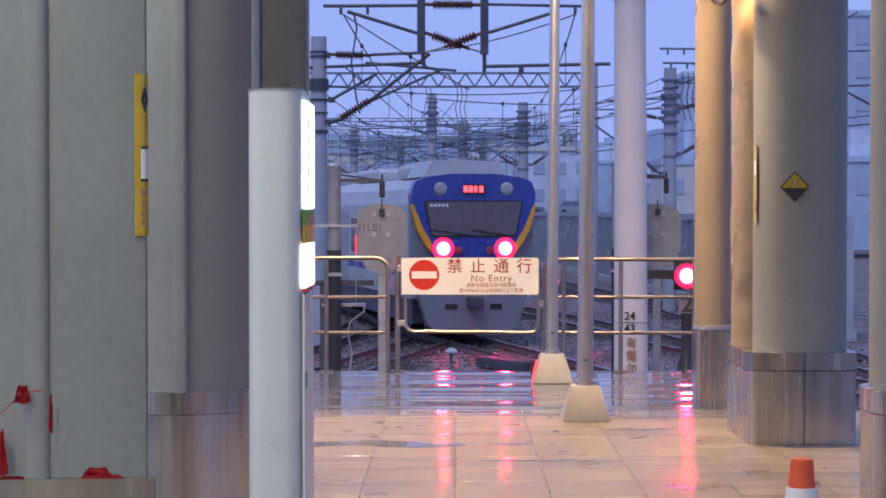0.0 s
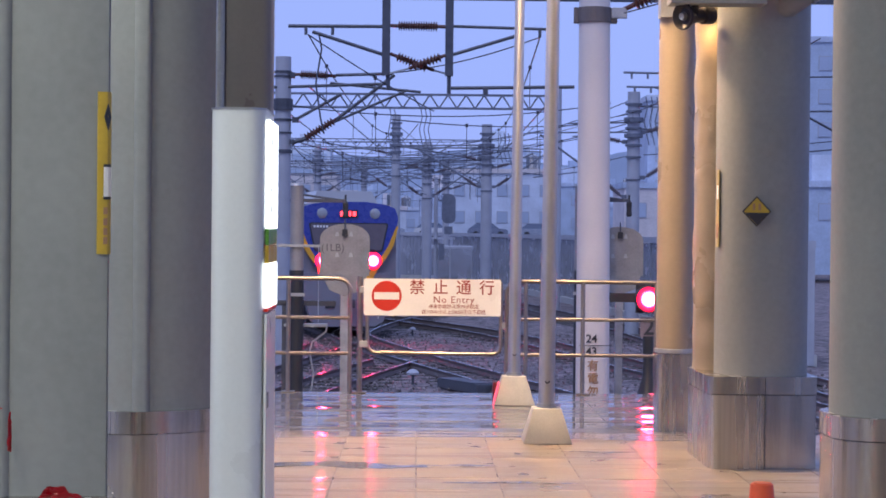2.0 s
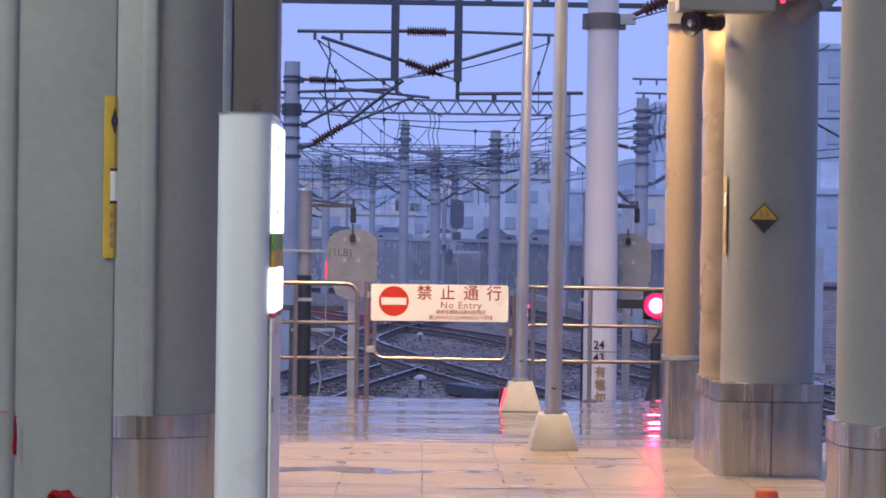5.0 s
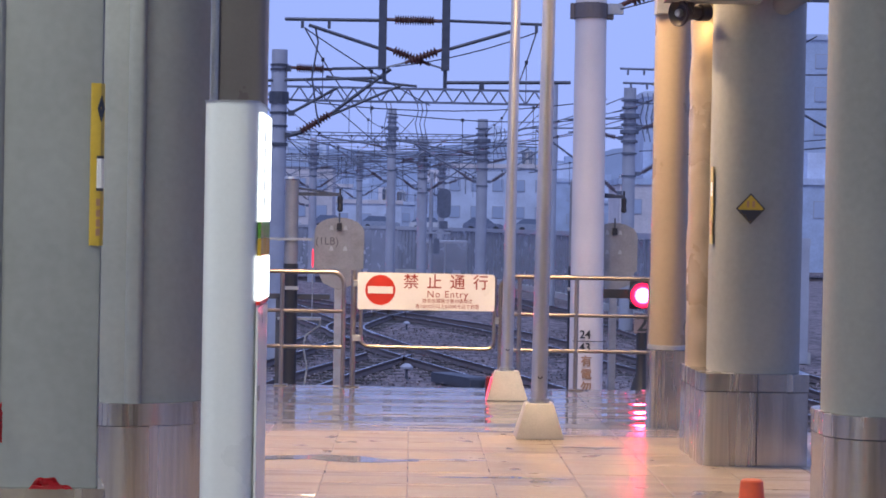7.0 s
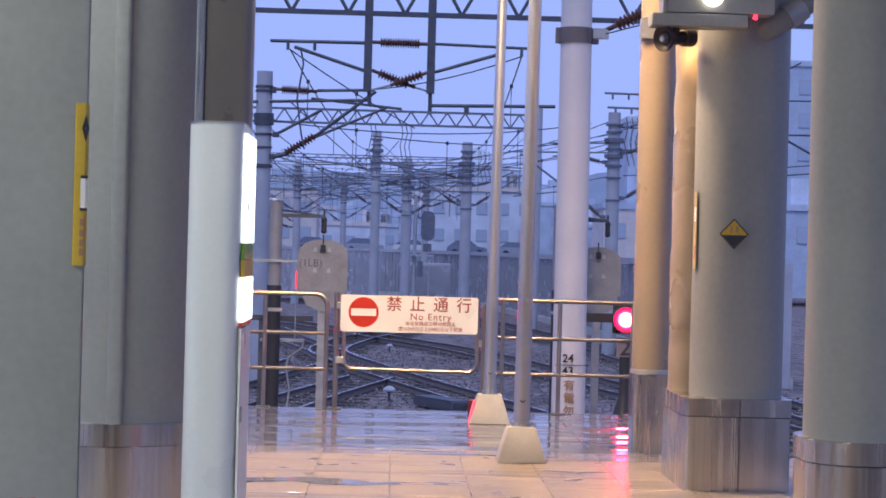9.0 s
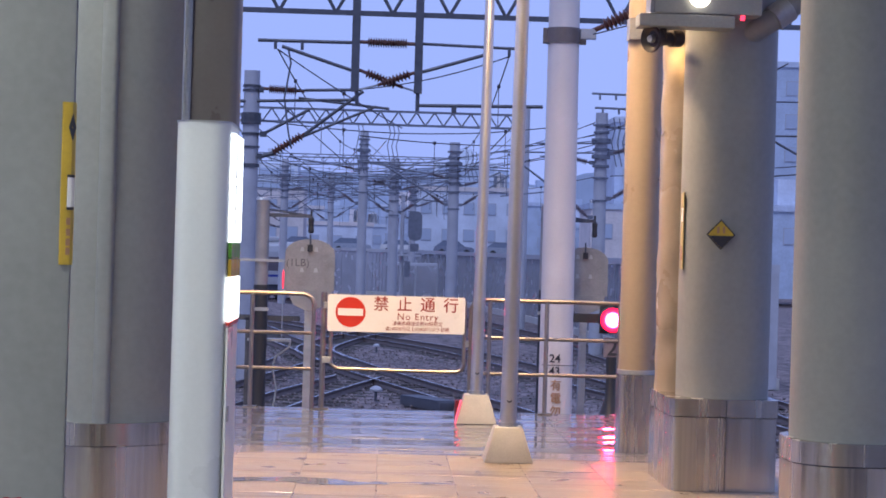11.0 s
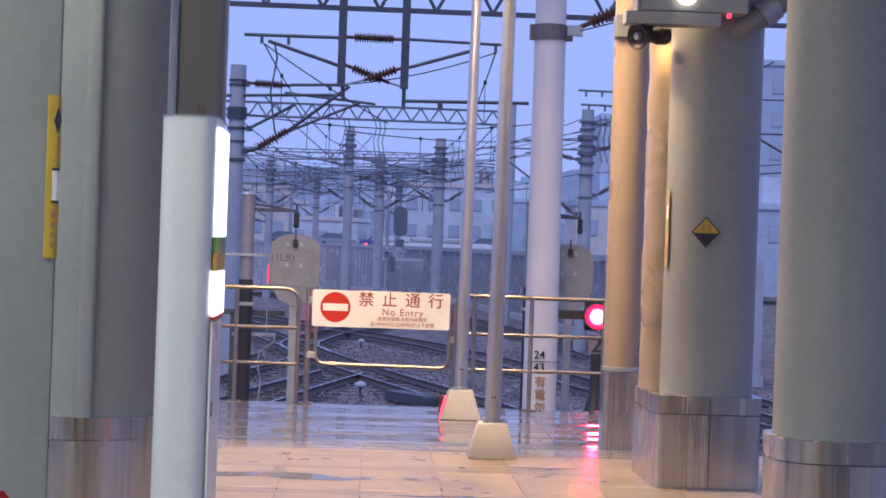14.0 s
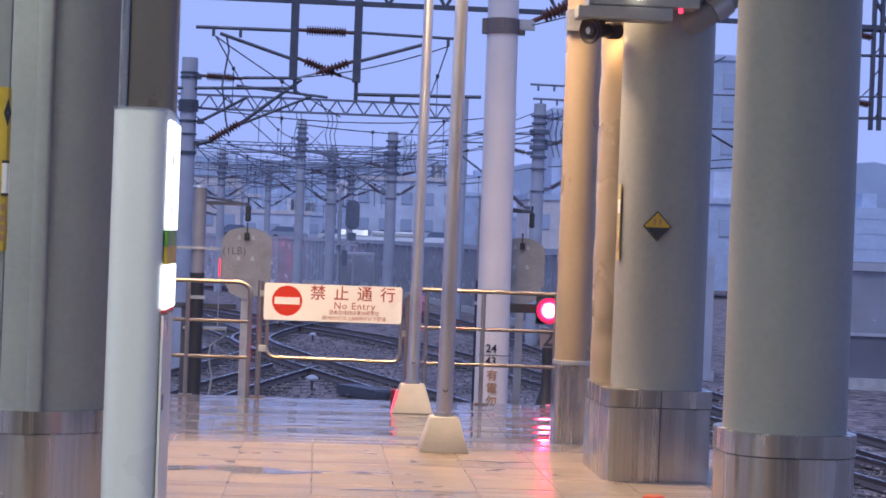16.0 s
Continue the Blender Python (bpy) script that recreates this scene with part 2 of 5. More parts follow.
def bent(bm, pts, r, seg=8):
    """A tube through the points, with mitred bends."""
    pts = [Vector(p) for p in pts]
    rings = []
    for i, p in enumerate(pts):
        d = (pts[min(i + 1, len(pts) - 1)] - pts[max(i - 1, 0)]).normalized()
        side = d.cross(Vector((0.13, 0.97, 0.21))).normalized()
        up = d.cross(side)
        rings.append([bm.verts.new(p + (side * math.cos(k * 2 * math.pi / seg) + up * math.sin(k * 2 * math.pi / seg)) * r) for k in range(seg)])
    for a, b in zip(rings, rings[1:]):
        for k in range(seg):
            bm.faces.new((a[k], a[(k + 1) % seg], b[(k + 1) % seg], b[k]))
    bm.faces.new(rings[0][::-1])
    bm.faces.new(rings[-1])
    bmesh.ops.recalc_face_normals(bm, faces=bm.faces[:])
    return bm


def prism(outline, z0, z1, axis="z", bm=None):
    """A prism of a 2D outline: (x, y) along z, or (x, z) along y."""
    bm = bm or bmesh.new()
    at = (lambda u, v, w: (u, v, w)) if axis == "z" else (lambda u, v, w: (u, w, v))
    lo = [bm.verts.new(at(u, v, z0)) for u, v in outline]
    hi = [bm.verts.new(at(u, v, z1)) for u, v in outline]
    n = len(outline)
    for i in range(n):
        bm.faces.new((lo[i], lo[(i + 1) % n], hi[(i + 1) % n], hi[i]))
    bm.faces.new(lo[::-1])
    bm.faces.new(hi)
    bmesh.ops.recalc_face_normals(bm, faces=bm.faces[:])
    return bm


def lathe(profile, seg=20, bm=None, closed=False):
    """A turned body from (radius, height) pairs."""
    bm = bm or bmesh.new()
    rings = [[bm.verts.new((r * math.cos(k * 2 * math.pi / seg), r * math.sin(k * 2 * math.pi / seg), z)) for k in range(seg)] for r, z in profile]
    for a, b in zip(rings, rings[1:] + (rings[:1] if closed else [])):
        for k in range(seg):
            bm.faces.new((a[k], a[(k + 1) % seg], b[(k + 1) % seg], b[k]))
    if not closed:
        bm.faces.new(rings[0][::-1])
        bm.faces.new(rings[-1])
    bmesh.ops.recalc_face_normals(bm, faces=bm.faces[:])
    return bm


def oval(w, d, r, seg=6):
    """A rectangle w by d with rounded corners of radius r."""
    pts = []
    for cx, cy, a0 in ((w / 2 - r, d / 2 - r, 0), (-w / 2 + r, d / 2 - r, 90), (-w / 2 + r, -d / 2 + r, 180), (w / 2 - r, -d / 2 + r, 270)):
        for k in range(seg + 1):
            a = radians(a0 + 90 * k / seg)
            pts.append((cx + r * math.cos(a), cy + r * math.sin(a)))
    return pts


def rounded(outline, times=2):
    """The outline with its corners cut round."""
    for _ in range(times):
        out = []
        for a, b in zip(outline, outline[1:] + outline[:1]):
            L = math.dist(a, b)
            c = min(0.25, 0.035 / max(L, 1e-6))
            out += [(a[0] + (b[0] - a[0]) * c, a[1] + (b[1] - a[1]) * c), (b[0] + (a[0] - b[0]) * c, b[1] + (a[1] - b[1]) * c)]
        outline = out
    return outline


RZ = -1.50      # rail top
BZ = -1.66      # ballast


def cutting(y):
    """How far the ground lies below the near tracks' bed: a shallow cutting under the far tracks."""
    ease = lambda v: min(1, max(0, v)) ** 2 * (3 - 2 * min(1, max(0, v)))
    return 0.62 * ease((y - 97) / 16) * (1 - ease((y - 152) / 14))


# ---- ground, tracks' bed, platform ----
def ground():
    bm = bmesh.new()
    xs = [-3000, -300, -60] + [-30 + i * 1.5 for i in range(41)] + [60, 300, 3000]
    ys = [-3000, -100, 0] + [8 + i * 1.5 for i in range(110)] + [240, 600, 4000]
    grid = [[bm.verts.new((x, y, BZ - 0.02 - cutting(y) + (0.05 * noise.noise((x * 0.4, y * 0.4, 0)) if abs(x) < 40 and 5 < y < 180 else 0))) for x in xs] for y in ys]
    for a, b in zip(grid, grid[1:]):
        for i in range(len(xs) - 1):
            bm.faces.new((a[i], a[i + 1], b[i + 1], b[i]))
    return tagged(solid("ground", bm, BALLAST), "dark wet ballast between the railway tracks", kind="structure")


ground()

platform = empty("platform")
tagged(platform, "wet station platform with square stone tiles", kind="structure")
part("slab", bx(-3.4, 2.95, -14, 16.72, -1.75, -0.02), CONCRETE, platform)
part("wet_bedding", bx(-3.4, 2.95, 13.452, 16.72, -0.0195, -0.0045), WETSLAB, platform, "rain-wet end strip")
part("bedding", bx(-3.4, 2.95, -14, 13.449, -0.0195, -0.004), JOINT, platform)


def plate_in(parent, name, material, y, outline, thick=0.012, label="", x=0, z=0):
    """A flat piece facing the camera's side (towards -y) at depth y, outline in (x, z)."""
    return part(name, prism([(u + x, v + z) for u, v in outline], y - thick, y, "y"), material, parent, label)


def rect(x0, x1, z0, z1):
    return [(x0, z0), (x1, z0), (x1, z1), (x0, z1)]


def disc(r, n=28, sx=1.0):
    return [(r * sx * math.cos(k * 2 * math.pi / n), r * math.sin(k * 2 * math.pi / n)) for k in range(n)]


def lettering(parent, name, text, size, x, y, z, material, align="CENTER", spacing=1.0, turn=0.0, bold=0.0):
    """Raised letters that face -y, with the middle of their line at (x, z)."""
    cu = bpy.data.curves.new(name, "FONT")
    cu.body, cu.size, cu.align_x, cu.align_y = text, size, align, "CENTER"
    cu.space_character, cu.extrude, cu.offset, cu.resolution_u = spacing, 0.0015, bold, 3
    tmp = new(name, cu)
    bpy.context.view_layer.update()
    me = bpy.data.meshes.new_from_object(tmp.evaluated_get(bpy.context.evaluated_depsgraph_get()))
    bpy.data.objects.remove(tmp)
    me.materials.clear()
    me.materials.append(material)
    ob = new(name, me)
    ob.matrix_basis = pose(x, y, z, 90, 0, turn)
    ob.parent = parent
    return ob


# ---- platform columns ----
def column_left(x, y, flat):
    """A steel column: flat rear half, a rounded rib down its face, and a right half that is flat or bowed."""
    c = tagged(empty("platform_column", pose(x, y, 0)), "grey painted steel column with a rounded rib and brushed steel base", "column", "platform columns")
    if flat:
        rib = [(-0.110, -0.290), (-0.104, -0.299), (-0.092, -0.305), (-0.062, -0.306), (-0.042, -0.303), (-0.030, -0.294), (-0.024, -0.280)]
    else:
        rib = [(-0.108, -0.290), (-0.104, -0.303), (-0.094, -0.311), (-0.080, -0.314), (-0.045, -0.316), (-0.034, -0.312), (-0.028, -0.304), (-0.024, -0.276)]
    if flat:
        left = [(-0.42, 0.10), (-0.42, -0.20), (-0.405, -0.255), (-0.37, -0.284), (-0.32, -0.29)]
        right = [(0.10, -0.274), (0.288, -0.264), (0.300, -0.259), (0.304, -0.248), (0.26, -0.05), (0.18, 0.17), (0.18, 0.26), (0.08, 0.30), (-0.25, 0.30), (-0.38, 0.24)]
    else:
        left = [(-0.30, 0.10), (-0.30, -0.16), (-0.285, -0.225), (-0.25, -0.27), (-0.20, -0.288)]
        right = [(0.04, -0.250), (0.12, -0.210), (0.20, -0.14), (0.265, -0.045), (0.29, 0.06), (0.28, 0.17), (0.22, 0.26), (0.10, 0.30), (-0.15, 0.30), (-0.26, 0.24)]
    shaft = left + rib + right
    part("shaft", prism(shaft, 0.578, 5.05), GREYPAINT, c, smooth=True)
    hull = left + [(-0.095, -0.306), (-0.040, -0.306)] + right
    for name, g, z0, z1 in (("base_cladding", 0.022, 0.0, 0.470), ("band", 0.030, 0.474, 0.585)):
        o = [(px + math.copysign(g, px), py + math.copysign(g, py)) for px, py in hull]
        part(name, prism(o, z0, z1), STEEL, c, "scuffed brushed steel", smooth=True)
    part("groove", prism([(px * 1.02, py * 1.02) for px, py in hull], 0.468, 0.476), BLACK, c)
    return c


column_left(-1.31, 9.30, False)
column_left(-1.36, 6.42, True)

big = tagged(empty("platform_column", pose(2.246, 11.80, 0)), "grey round steel column with a warm-lit rear flank and steel base", "column", "platform columns")
part("shaft", prism(oval(0.592, 0.60, 0.27, 10), 0.578, 3.9), GREYPAINT, big, smooth=True)


def wrapped_flank():
    """A sheet wrapped round a rear pipe, creased across here and there."""
    bm = bmesh.new()
    rings = []
    for k in range(96):
        z = 0.578 + k * 3.3 / 95
        ring = []
        for u, v in oval(0.40, 0.34, 0.14, 8):
            crease = 0.012 * noise.noise((u * 7, v * 7, z * 5)) + 0.010 * noise.noise((u * 16, v * 16, z * 17)) * max(0, 1 - abs(z - 2.25) / 0.4)
            r = math.hypot(u, v)
            ring.append(bm.verts.new((-0.185 + u * (1 + crease / r), 0.37 + v * (1 + crease / r), z)))
        rings.append(ring)
    n = len(rings[0])
    for p, q in zip(rings, rings[1:]):
        for i in range(n):
            bm.faces.new((p[i], p[(i + 1) % n], q[(i + 1) % n], q[i]))
    bmesh.ops.recalc_face_normals(bm, faces=bm.faces[:])
    return bm


part("flank", wrapped_flank(), CREAM, big, "cream sheet wrapped round the rear flank", smooth=True)
part("capital", lathe([(0.30, 3.88), (0.34, 4.1), (0.45, 4.5), (0.62, 5.05)], 28), GREYPAINT, big, smooth=True)
foot = rounded([(-0.385, -0.30), (-0.345, -0.345), (0.275, -0.335), (0.315, -0.285), (0.315, 0.30), (-0.05, 0.56), (-0.39, 0.56)], 1)
part("base_cladding", prism(foot, 0, 0.472), STEEL, big, "brushed steel with water stains", smooth=True)
part("band", prism([(u * 1.015, v * 1.015) for u, v in foot], 0.476, 0.587), STEEL, big, smooth=True)
part("groove", prism([(u * 1.006, v * 1.006) for u, v in foot], 0.470, 0.478), BLACK, big)
part("seam", bx(-0.031, -0.028, -0.352, -0.3405, 0.0, 0.585), DARKSTEEL, big)
# warning diamond
dm = tagged(empty("warning_sign", pose(2.150, 11.475, 1.640)), "small worn yellow and black diamond warning sign on the column", "sign")
plate_in(dm, "border", INK, 0, [(0, -0.098), (0.093, 0), (0, 0.098), (-0.093, 0)], label="black border")
plate_in(dm, "plate", YELLOW, -0.0121, [(0, -0.087), (0.082, 0), (0, 0.087), (-0.082, 0)], 0.002, "worn yellow face")
plate_in(dm, "lower_half", INK, -0.0142, [(0, -0.086), (0.074, -0.008), (-0.074, -0.008)], 0.002)
for u in (-0.018, 0.018):
    plate_in(dm, "figure", BROWNINK, -0.0142, rect(u - 0.008, u + 0.008, 0.008, 0.05), 0.002)
# narrow yellow notice on the flank
yn = tagged(empty("yellow_notice", pose(1.950, 11.72, 1.66)), "narrow yellow notice on the side of the round column", "sign")
part("plate", bx(-0.005, 0.0, -0.03, 0.07, -0.25, 0.25), mat("faded_yellow", (0.42, 0.34, 0.14), 0.5, var=0.15, scale=10), yn, "faded yellow plate")
part("text_bar", bx(-0.0065, -0.0051, -0.02, 0.05, -0.19, -0.10), BROWNINK, yn)
part("text_bar", bx(-0.0065, -0.0051, -0.02, 0.05, 0.06, 0.15), SIGNWHITE, yn)

nr = tagged(empty("platform_column", pose(2.432, 9.22, 0)), "thick grey round column with brushed steel base cladding", "column", "platform columns")
part("shaft", prism(oval(0.625, 0.62, 0.29, 10), 0.578, 5.05), GREYPAINT, nr, smooth=True)
f2 = [(u * 1.085, v * 1.085) for u, v in oval(0.625, 0.62, 0.22, 8)]
part("base_cladding", prism(f2, 0, 0.472), STEEL, nr, "brushed steel with water stains", smooth=True)
part("band", prism([(u * 1.015, v * 1.015) for u, v in f2], 0.476, 0.587), STEEL, nr, smooth=True)
part("groove", prism([(u * 1.006, v * 1.006) for u, v in f2], 0.470, 0.478), BLACK, nr)

p2 = tagged(empty("platform_column", pose(1.958, 13.72, 0)), "slim cream column lit by a warm lamp", "column", "platform columns")
part("shaft", lathe([(0.140, 0.59), (0.138, 5.05)], 28), CREAM, p2, smooth=True)
part("base_cladding", prism(oval(0.285, 0.29, 0.03, 2), 0, 0.585), STEEL, p2, "dull steel base")
part("ring", lathe([(0.136, 0.585), (0.15, 0.59), (0.15, 0.62), (0.136, 0.625)], 24), GALV, p2)
part("bracket", bx(-0.15, 0.15, -0.15, 0.0, 3.12, 3.28), GALV, p2)
part("bolt", bx(0.11, 0.14, -0.12, -0.09, 2.06, 2.075), BLACK, p2)

# yellow notice on the near column
ys = tagged(empty("yellow_notice", pose(-1.068, 6.170, 1.678)), "tall yellow safety notice curving round the column", "sign")
NOTICE = [(-0.022, -0.030), (-0.004, -0.027), (0.008, -0.020), (0.015, -0.004), (0.012, 0.030)]


def notice_band(z0, z1, k0, k1, lift):
    """A strip that follows the notice's curve from its k0th to its k1th bend, raised off its face."""
    out = [(u + lift * 0.7, v - lift * 0.7) for u, v in NOTICE[k0:k1 + 1]]
    return prism(out + [(u - 0.004, v + 0.004) for u, v in out[::-1]], z0, z1)


part("plate", notice_band(-0.27, 0.28, 0, 4, 0.0), YELLOW, ys, smooth=True)
bm = bmesh.new()
corner = [(*NOTICE[1], 0.195), (*NOTICE[2], 0.150), (*NOTICE[3], 0.195), (*NOTICE[2], 0.240)]
front = [bm.verts.new((u + 0.003, v - 0.003, z)) for u, v, z in corner]
rear = [bm.verts.new((u, v, z)) for u, v, z in corner]
bm.faces.new(front)
bm.faces.new(rear[::-1])
for i in range(4):
    bm.faces.new((front[i], rear[i], rear[(i + 1) % 4], front[(i + 1) % 4]))
bmesh.ops.recalc_face_normals(bm, faces=bm.faces[:])
part("pictogram", bm, INK, ys, "black warning diamond")
part("frame", notice_band(-0.085, 0.035, 1, 3, 0.0025), INK, ys, "black frame")
part("panel", notice_band(-0.075, 0.025, 1, 3, 0.005), SIGNWHITE, ys, "white panel")
for z in (-0.135, -0.172, -0.205, -0.236):
    part("text_bar", notice_band(z, z + 0.024, 1, 2, 0.0025), BROWNINK, ys)

# ---- lit information pillar ----
ip = tagged(empty("information_pillar", pose(-0.606, 6.0, 0)), "white rounded information pillar with glowing side panels", "sign pillar")
part("casing", prism([(u, v + 0.22) for u, v in oval(0.180, 0.44, 0.06, 5)], 0.0, 1.895), WHITE, ip, smooth=True)
part("cap", prism([(u, v + 0.22) for u, v in oval(0.186, 0.446, 0.06, 5)], 1.895, 1.901), GALV, ip)
part("upper_panel", bx(0.091, 0.105, 0.05, 0.40, 1.50, 1.865, bevel=0.004), LIGHTBOX, ip, "glowing white panel")
part("green_band", bx(0.091, 0.103, 0.04, 0.40, 1.445, 1.498), GREEN, ip, "green band")
part("yellow_band", bx(0.091, 0.103, 0.04, 0.40, 1.385, 1.443), YELLOW, ip, "yellow band")
part("lower_panel", bx(0.091, 0.105, 0.03, 0.40, 1.235, 1.383, bevel=0.004), LIGHTBOX, ip, "glowing white panel")
part("red_edge", bx(0.091, 0.103, 0.03, 0.40, 1.222, 1.233), SIGNRED, ip)
part("side_door", bx(0.091, 0.099, 0.03, 0.41, 0.05, 1.215), WHITE, ip)
part("lock", bx(0.099, 0.104, 0.05, 0.09, 0.90, 0.95), GALV, ip)
for k in range(5):
    part("text_bar", bx(0.1052, 0.1062, 0.10, 0.13, 1.55 + k * 0.055, 1.585 + k * 0.055), INK, ip)
bp = tagged(empty("canopy_post", pose(-0.66, 6.85, 0)), "dark brown painted post behind the information pillar", "post")
part("shaft", prism(oval(0.20, 0.20, 0.03, 3), 0, 5.05), mat("brown_grey_paint", (0.16, 0.14, 0.135), 0.4, var=0.1), bp, smooth=True)
part("conduit", rd((-0.085, -0.115, 0), (-0.085, -0.115, 5.05), 0.016), GALV, bp)

# ---- railings at the platform end ----
def arc(cx, cz, r, a0, a1, y, n=6):
    return [(cx + r * math.cos(radians(a0 + (a1 - a0) * k / n)), y, cz + r * math.sin(radians(a0 + (a1 - a0) * k / n))) for k in range(n + 1)]


def railing(x0, x1, posts, corner, label):
    y = 16.60
    g = tagged(empty("railing"), label, "railing", "platform end railings")
    r = 0.021
    if corner == "right":
        top = [(x0, y, 1.05), *arc(x1 - 0.11, 0.94, 0.11, 90, 0, y), (x1, y, 0.0)]
    else:
        top = [(x1, y, 1.035), *arc(x0 + 0.11, 0.93, 0.11, 90, 180, y), (x0, y, 0.0)]
    part("top_rail", bent(bmesh.new(), top, r, 10), TUBE, g, smooth=True)
    for z in (0.69, 0.362):
        part("middle_rail", rd((x0, y, z), (x1, y, z), 0.017, seg=10), TUBE, g, smooth=True)
    for p in posts:
        part("post", rd((p, y, 0.0), (p, y, 1.04), 0.021, seg=10), TUBE, g, smooth=True)
        part("foot_plate", bx(p - 0.06, p + 0.06, y - 0.06, y + 0.06, 0, 0.012), TUBE, g)
    return g


railing(-2.6, -0.615, (-1.18, -1.9, -2.6), "right", "polished steel tube railing with a rounded end")
railing(0.825, 2.92, (1.0, 1.525, 2.2, 2.9), "left", "polished steel tube railing beside the gate")

gate = tagged(empty("gate"), "low steel tube gate carrying the no entry board", "gate")
part("gate_post", rd((-0.525, 16.6, 0), (-0.525, 16.6, 1.07), 0.026, seg=12), TUBE, gate, smooth=True)
part("foot_plate", bx(-0.59, -0.46, 16.54, 16.66, 0, 0.012), TUBE, gate)
loop = [(-0.455, 16.6, 1.03), (-0.455, 16.6, 0.46), *arc(-0.375, 0.455, 0.08, 180, 270, 16.6), *arc(0.69, 0.445, 0.08, 270, 360, 16.6), (0.77, 16.6, 0.46), (0.77, 16.6, 1.03)]
part("frame", bent(bmesh.new(), loop, 0.019, 10), TUBE, gate, smooth=True)
part("crossbar", rd((-0.455, 16.6, 1.02), (0.77, 16.6, 1.02), 0.016), TUBE, gate)
for z in (0.45, 0.95):
    part("hinge", bx(-0.53, -0.45, 16.57, 16.63, z - 0.03, z + 0.03, bevel=0.006), GALV, gate)
part("latch", bx(0.765, 0.83, 16.585, 16.615, 0.60, 0.66), GALV, gate)

board = tagged(empty("no_entry_board"), "white no entry board with red lettering on the gate", "sign")
plate_in(board, "panel", SIGNWHITE, 16.575, [(u + 0.14, v + 0.884) for u, v in oval(1.258, 0.338, 0.02, 3)], 0.012)
plate_in(board, "red_disc", SIGNRED, 16.5625, disc(0.138), 0.002, x=-0.28, z=0.895)
plate_in(board, "white_bar", SIGNWHITE, 16.560, rect(-0.115, 0.115, -0.033, 0.033), 0.002, x=-0.28, z=0.895)
for ch, x in (("禁", 0.0), ("止", 0.213), ("通", 0.426), ("行", 0.639)):
    lettering(board, "lettering", ch, 0.143, x, 16.5615, 0.968, CHAR, bold=0.001)
lettering(board, "lettering", "No Entry", 0.088, 0.335, 16.5615, 0.862, CHAR, spacing=1.15)
lettering(board, "lettering", "違者依鐵路法第70條規定", 0.042, 0.335, 16.5615, 0.800, CHAR)
lettering(board, "lettering", "處10000元以上50000元以下罰鍰", 0.042, 0.335, 16.5615, 0.750, CHAR)
part("hook", rd((-0.355, 16.55, 0.72), (-0.355, 16.55, 0.685), 0.006), GALV, board)

# ---- poles on concrete feet ----
def block_pole(x, y, w, h, r, lean):
    g = tagged(empty("barrier_pole", pose(x, y, 0)), "steel pole on a tapered pale concrete block", "pole", "poles on concrete blocks")
    bm = bmesh.new()
    rr = bmesh.ops.create_cube(bm, size=1)
    for v in rr["verts"]:
        k = w / 2 if v.co.z < 0 else w * 0.29
        v.co = Vector((math.copysign(k, v.co.x), math.copysign(k, v.co.y), 0 if v.co.z < 0 else h))
    bmesh.ops.bevel(bm, geom=bm.edges[:], offset=0.007, segments=2, affect="EDGES", profile=0.5)
    part("concrete_block", bm, BLOCK, g, "tapered pale concrete block", smooth=True)
    part("pole", rd((0, 0, h - 0.01), (lean, 0, 5.05), r, r * 0.63, seg=20), POLE, g, "tapered steel pole", smooth=True)
    part("collar", lathe([(r, h), (r + 0.012, h), (r + 0.012, h + 0.03), (r, h + 0.03)], 16), GALV, g)
    ring = [(0.016 * math.cos(a), -r - 0.012, h + 0.20 + 0.022 * math.sin(a)) for a in [radians(200 + 20 * k) for k in range(8)]]
    part("eye_hook", bent(bmesh.new(), ring, 0.005, 6), DARKSTEEL, g)
    return g


block_pole(0.845, 15.68, 0.355, 0.245, 0.055, 0.03)
block_pole(0.928, 12.88, 0.345, 0.245, 0.059, 0.03)

# glowing strip and box, added for red light reflected off the far block
ml = tagged(empty("marker_lamp", pose(0.845, 15.68, 0)), "red glow added on a concrete block's side for a reflection", "lamp")
part("lens", prism([(-0.176, 0.0), (-0.183, 0.0), (-0.176, 0.05), (-0.140, 0.195), (-0.131, 0.195)], -0.165, -0.04, "y"), mat("red_reflection_strip", (0.5, 0.02, 0.03), 0.3, emit=(1.0, 0.13, 0.22), power=1.1), ml, "glowing strip put in for reflected red light")
part("housing", bx(-0.182, -0.125, -0.035, 0.10, 0.0, 0.19, bevel=0.01), mat("dark_red_box", (0.10, 0.008, 0.015), 0.5), ml, "added dark red box")

# ---- traffic cone ----
cn = tagged(empty("traffic_cone", pose(1.10, 5.75, 0)), "orange traffic cone with a white band", "traffic cone")
part("base", prism(oval(0.34, 0.34, 0.04, 3), 0, 0.03), ORANGE, cn)
part("cone", lathe([(0.13, 0.03), (0.128, 0.05), (0.045, 0.60), (0.036, 0.70), (0.030, 0.705)], 24), ORANGE, cn, smooth=True)
part("white_band", lathe([(0.082, 0.38), (0.0475, 0.615), (0.043, 0.615), (0.078, 0.38)], 24), SIGNWHITE, cn, "white reflective band", smooth=True)

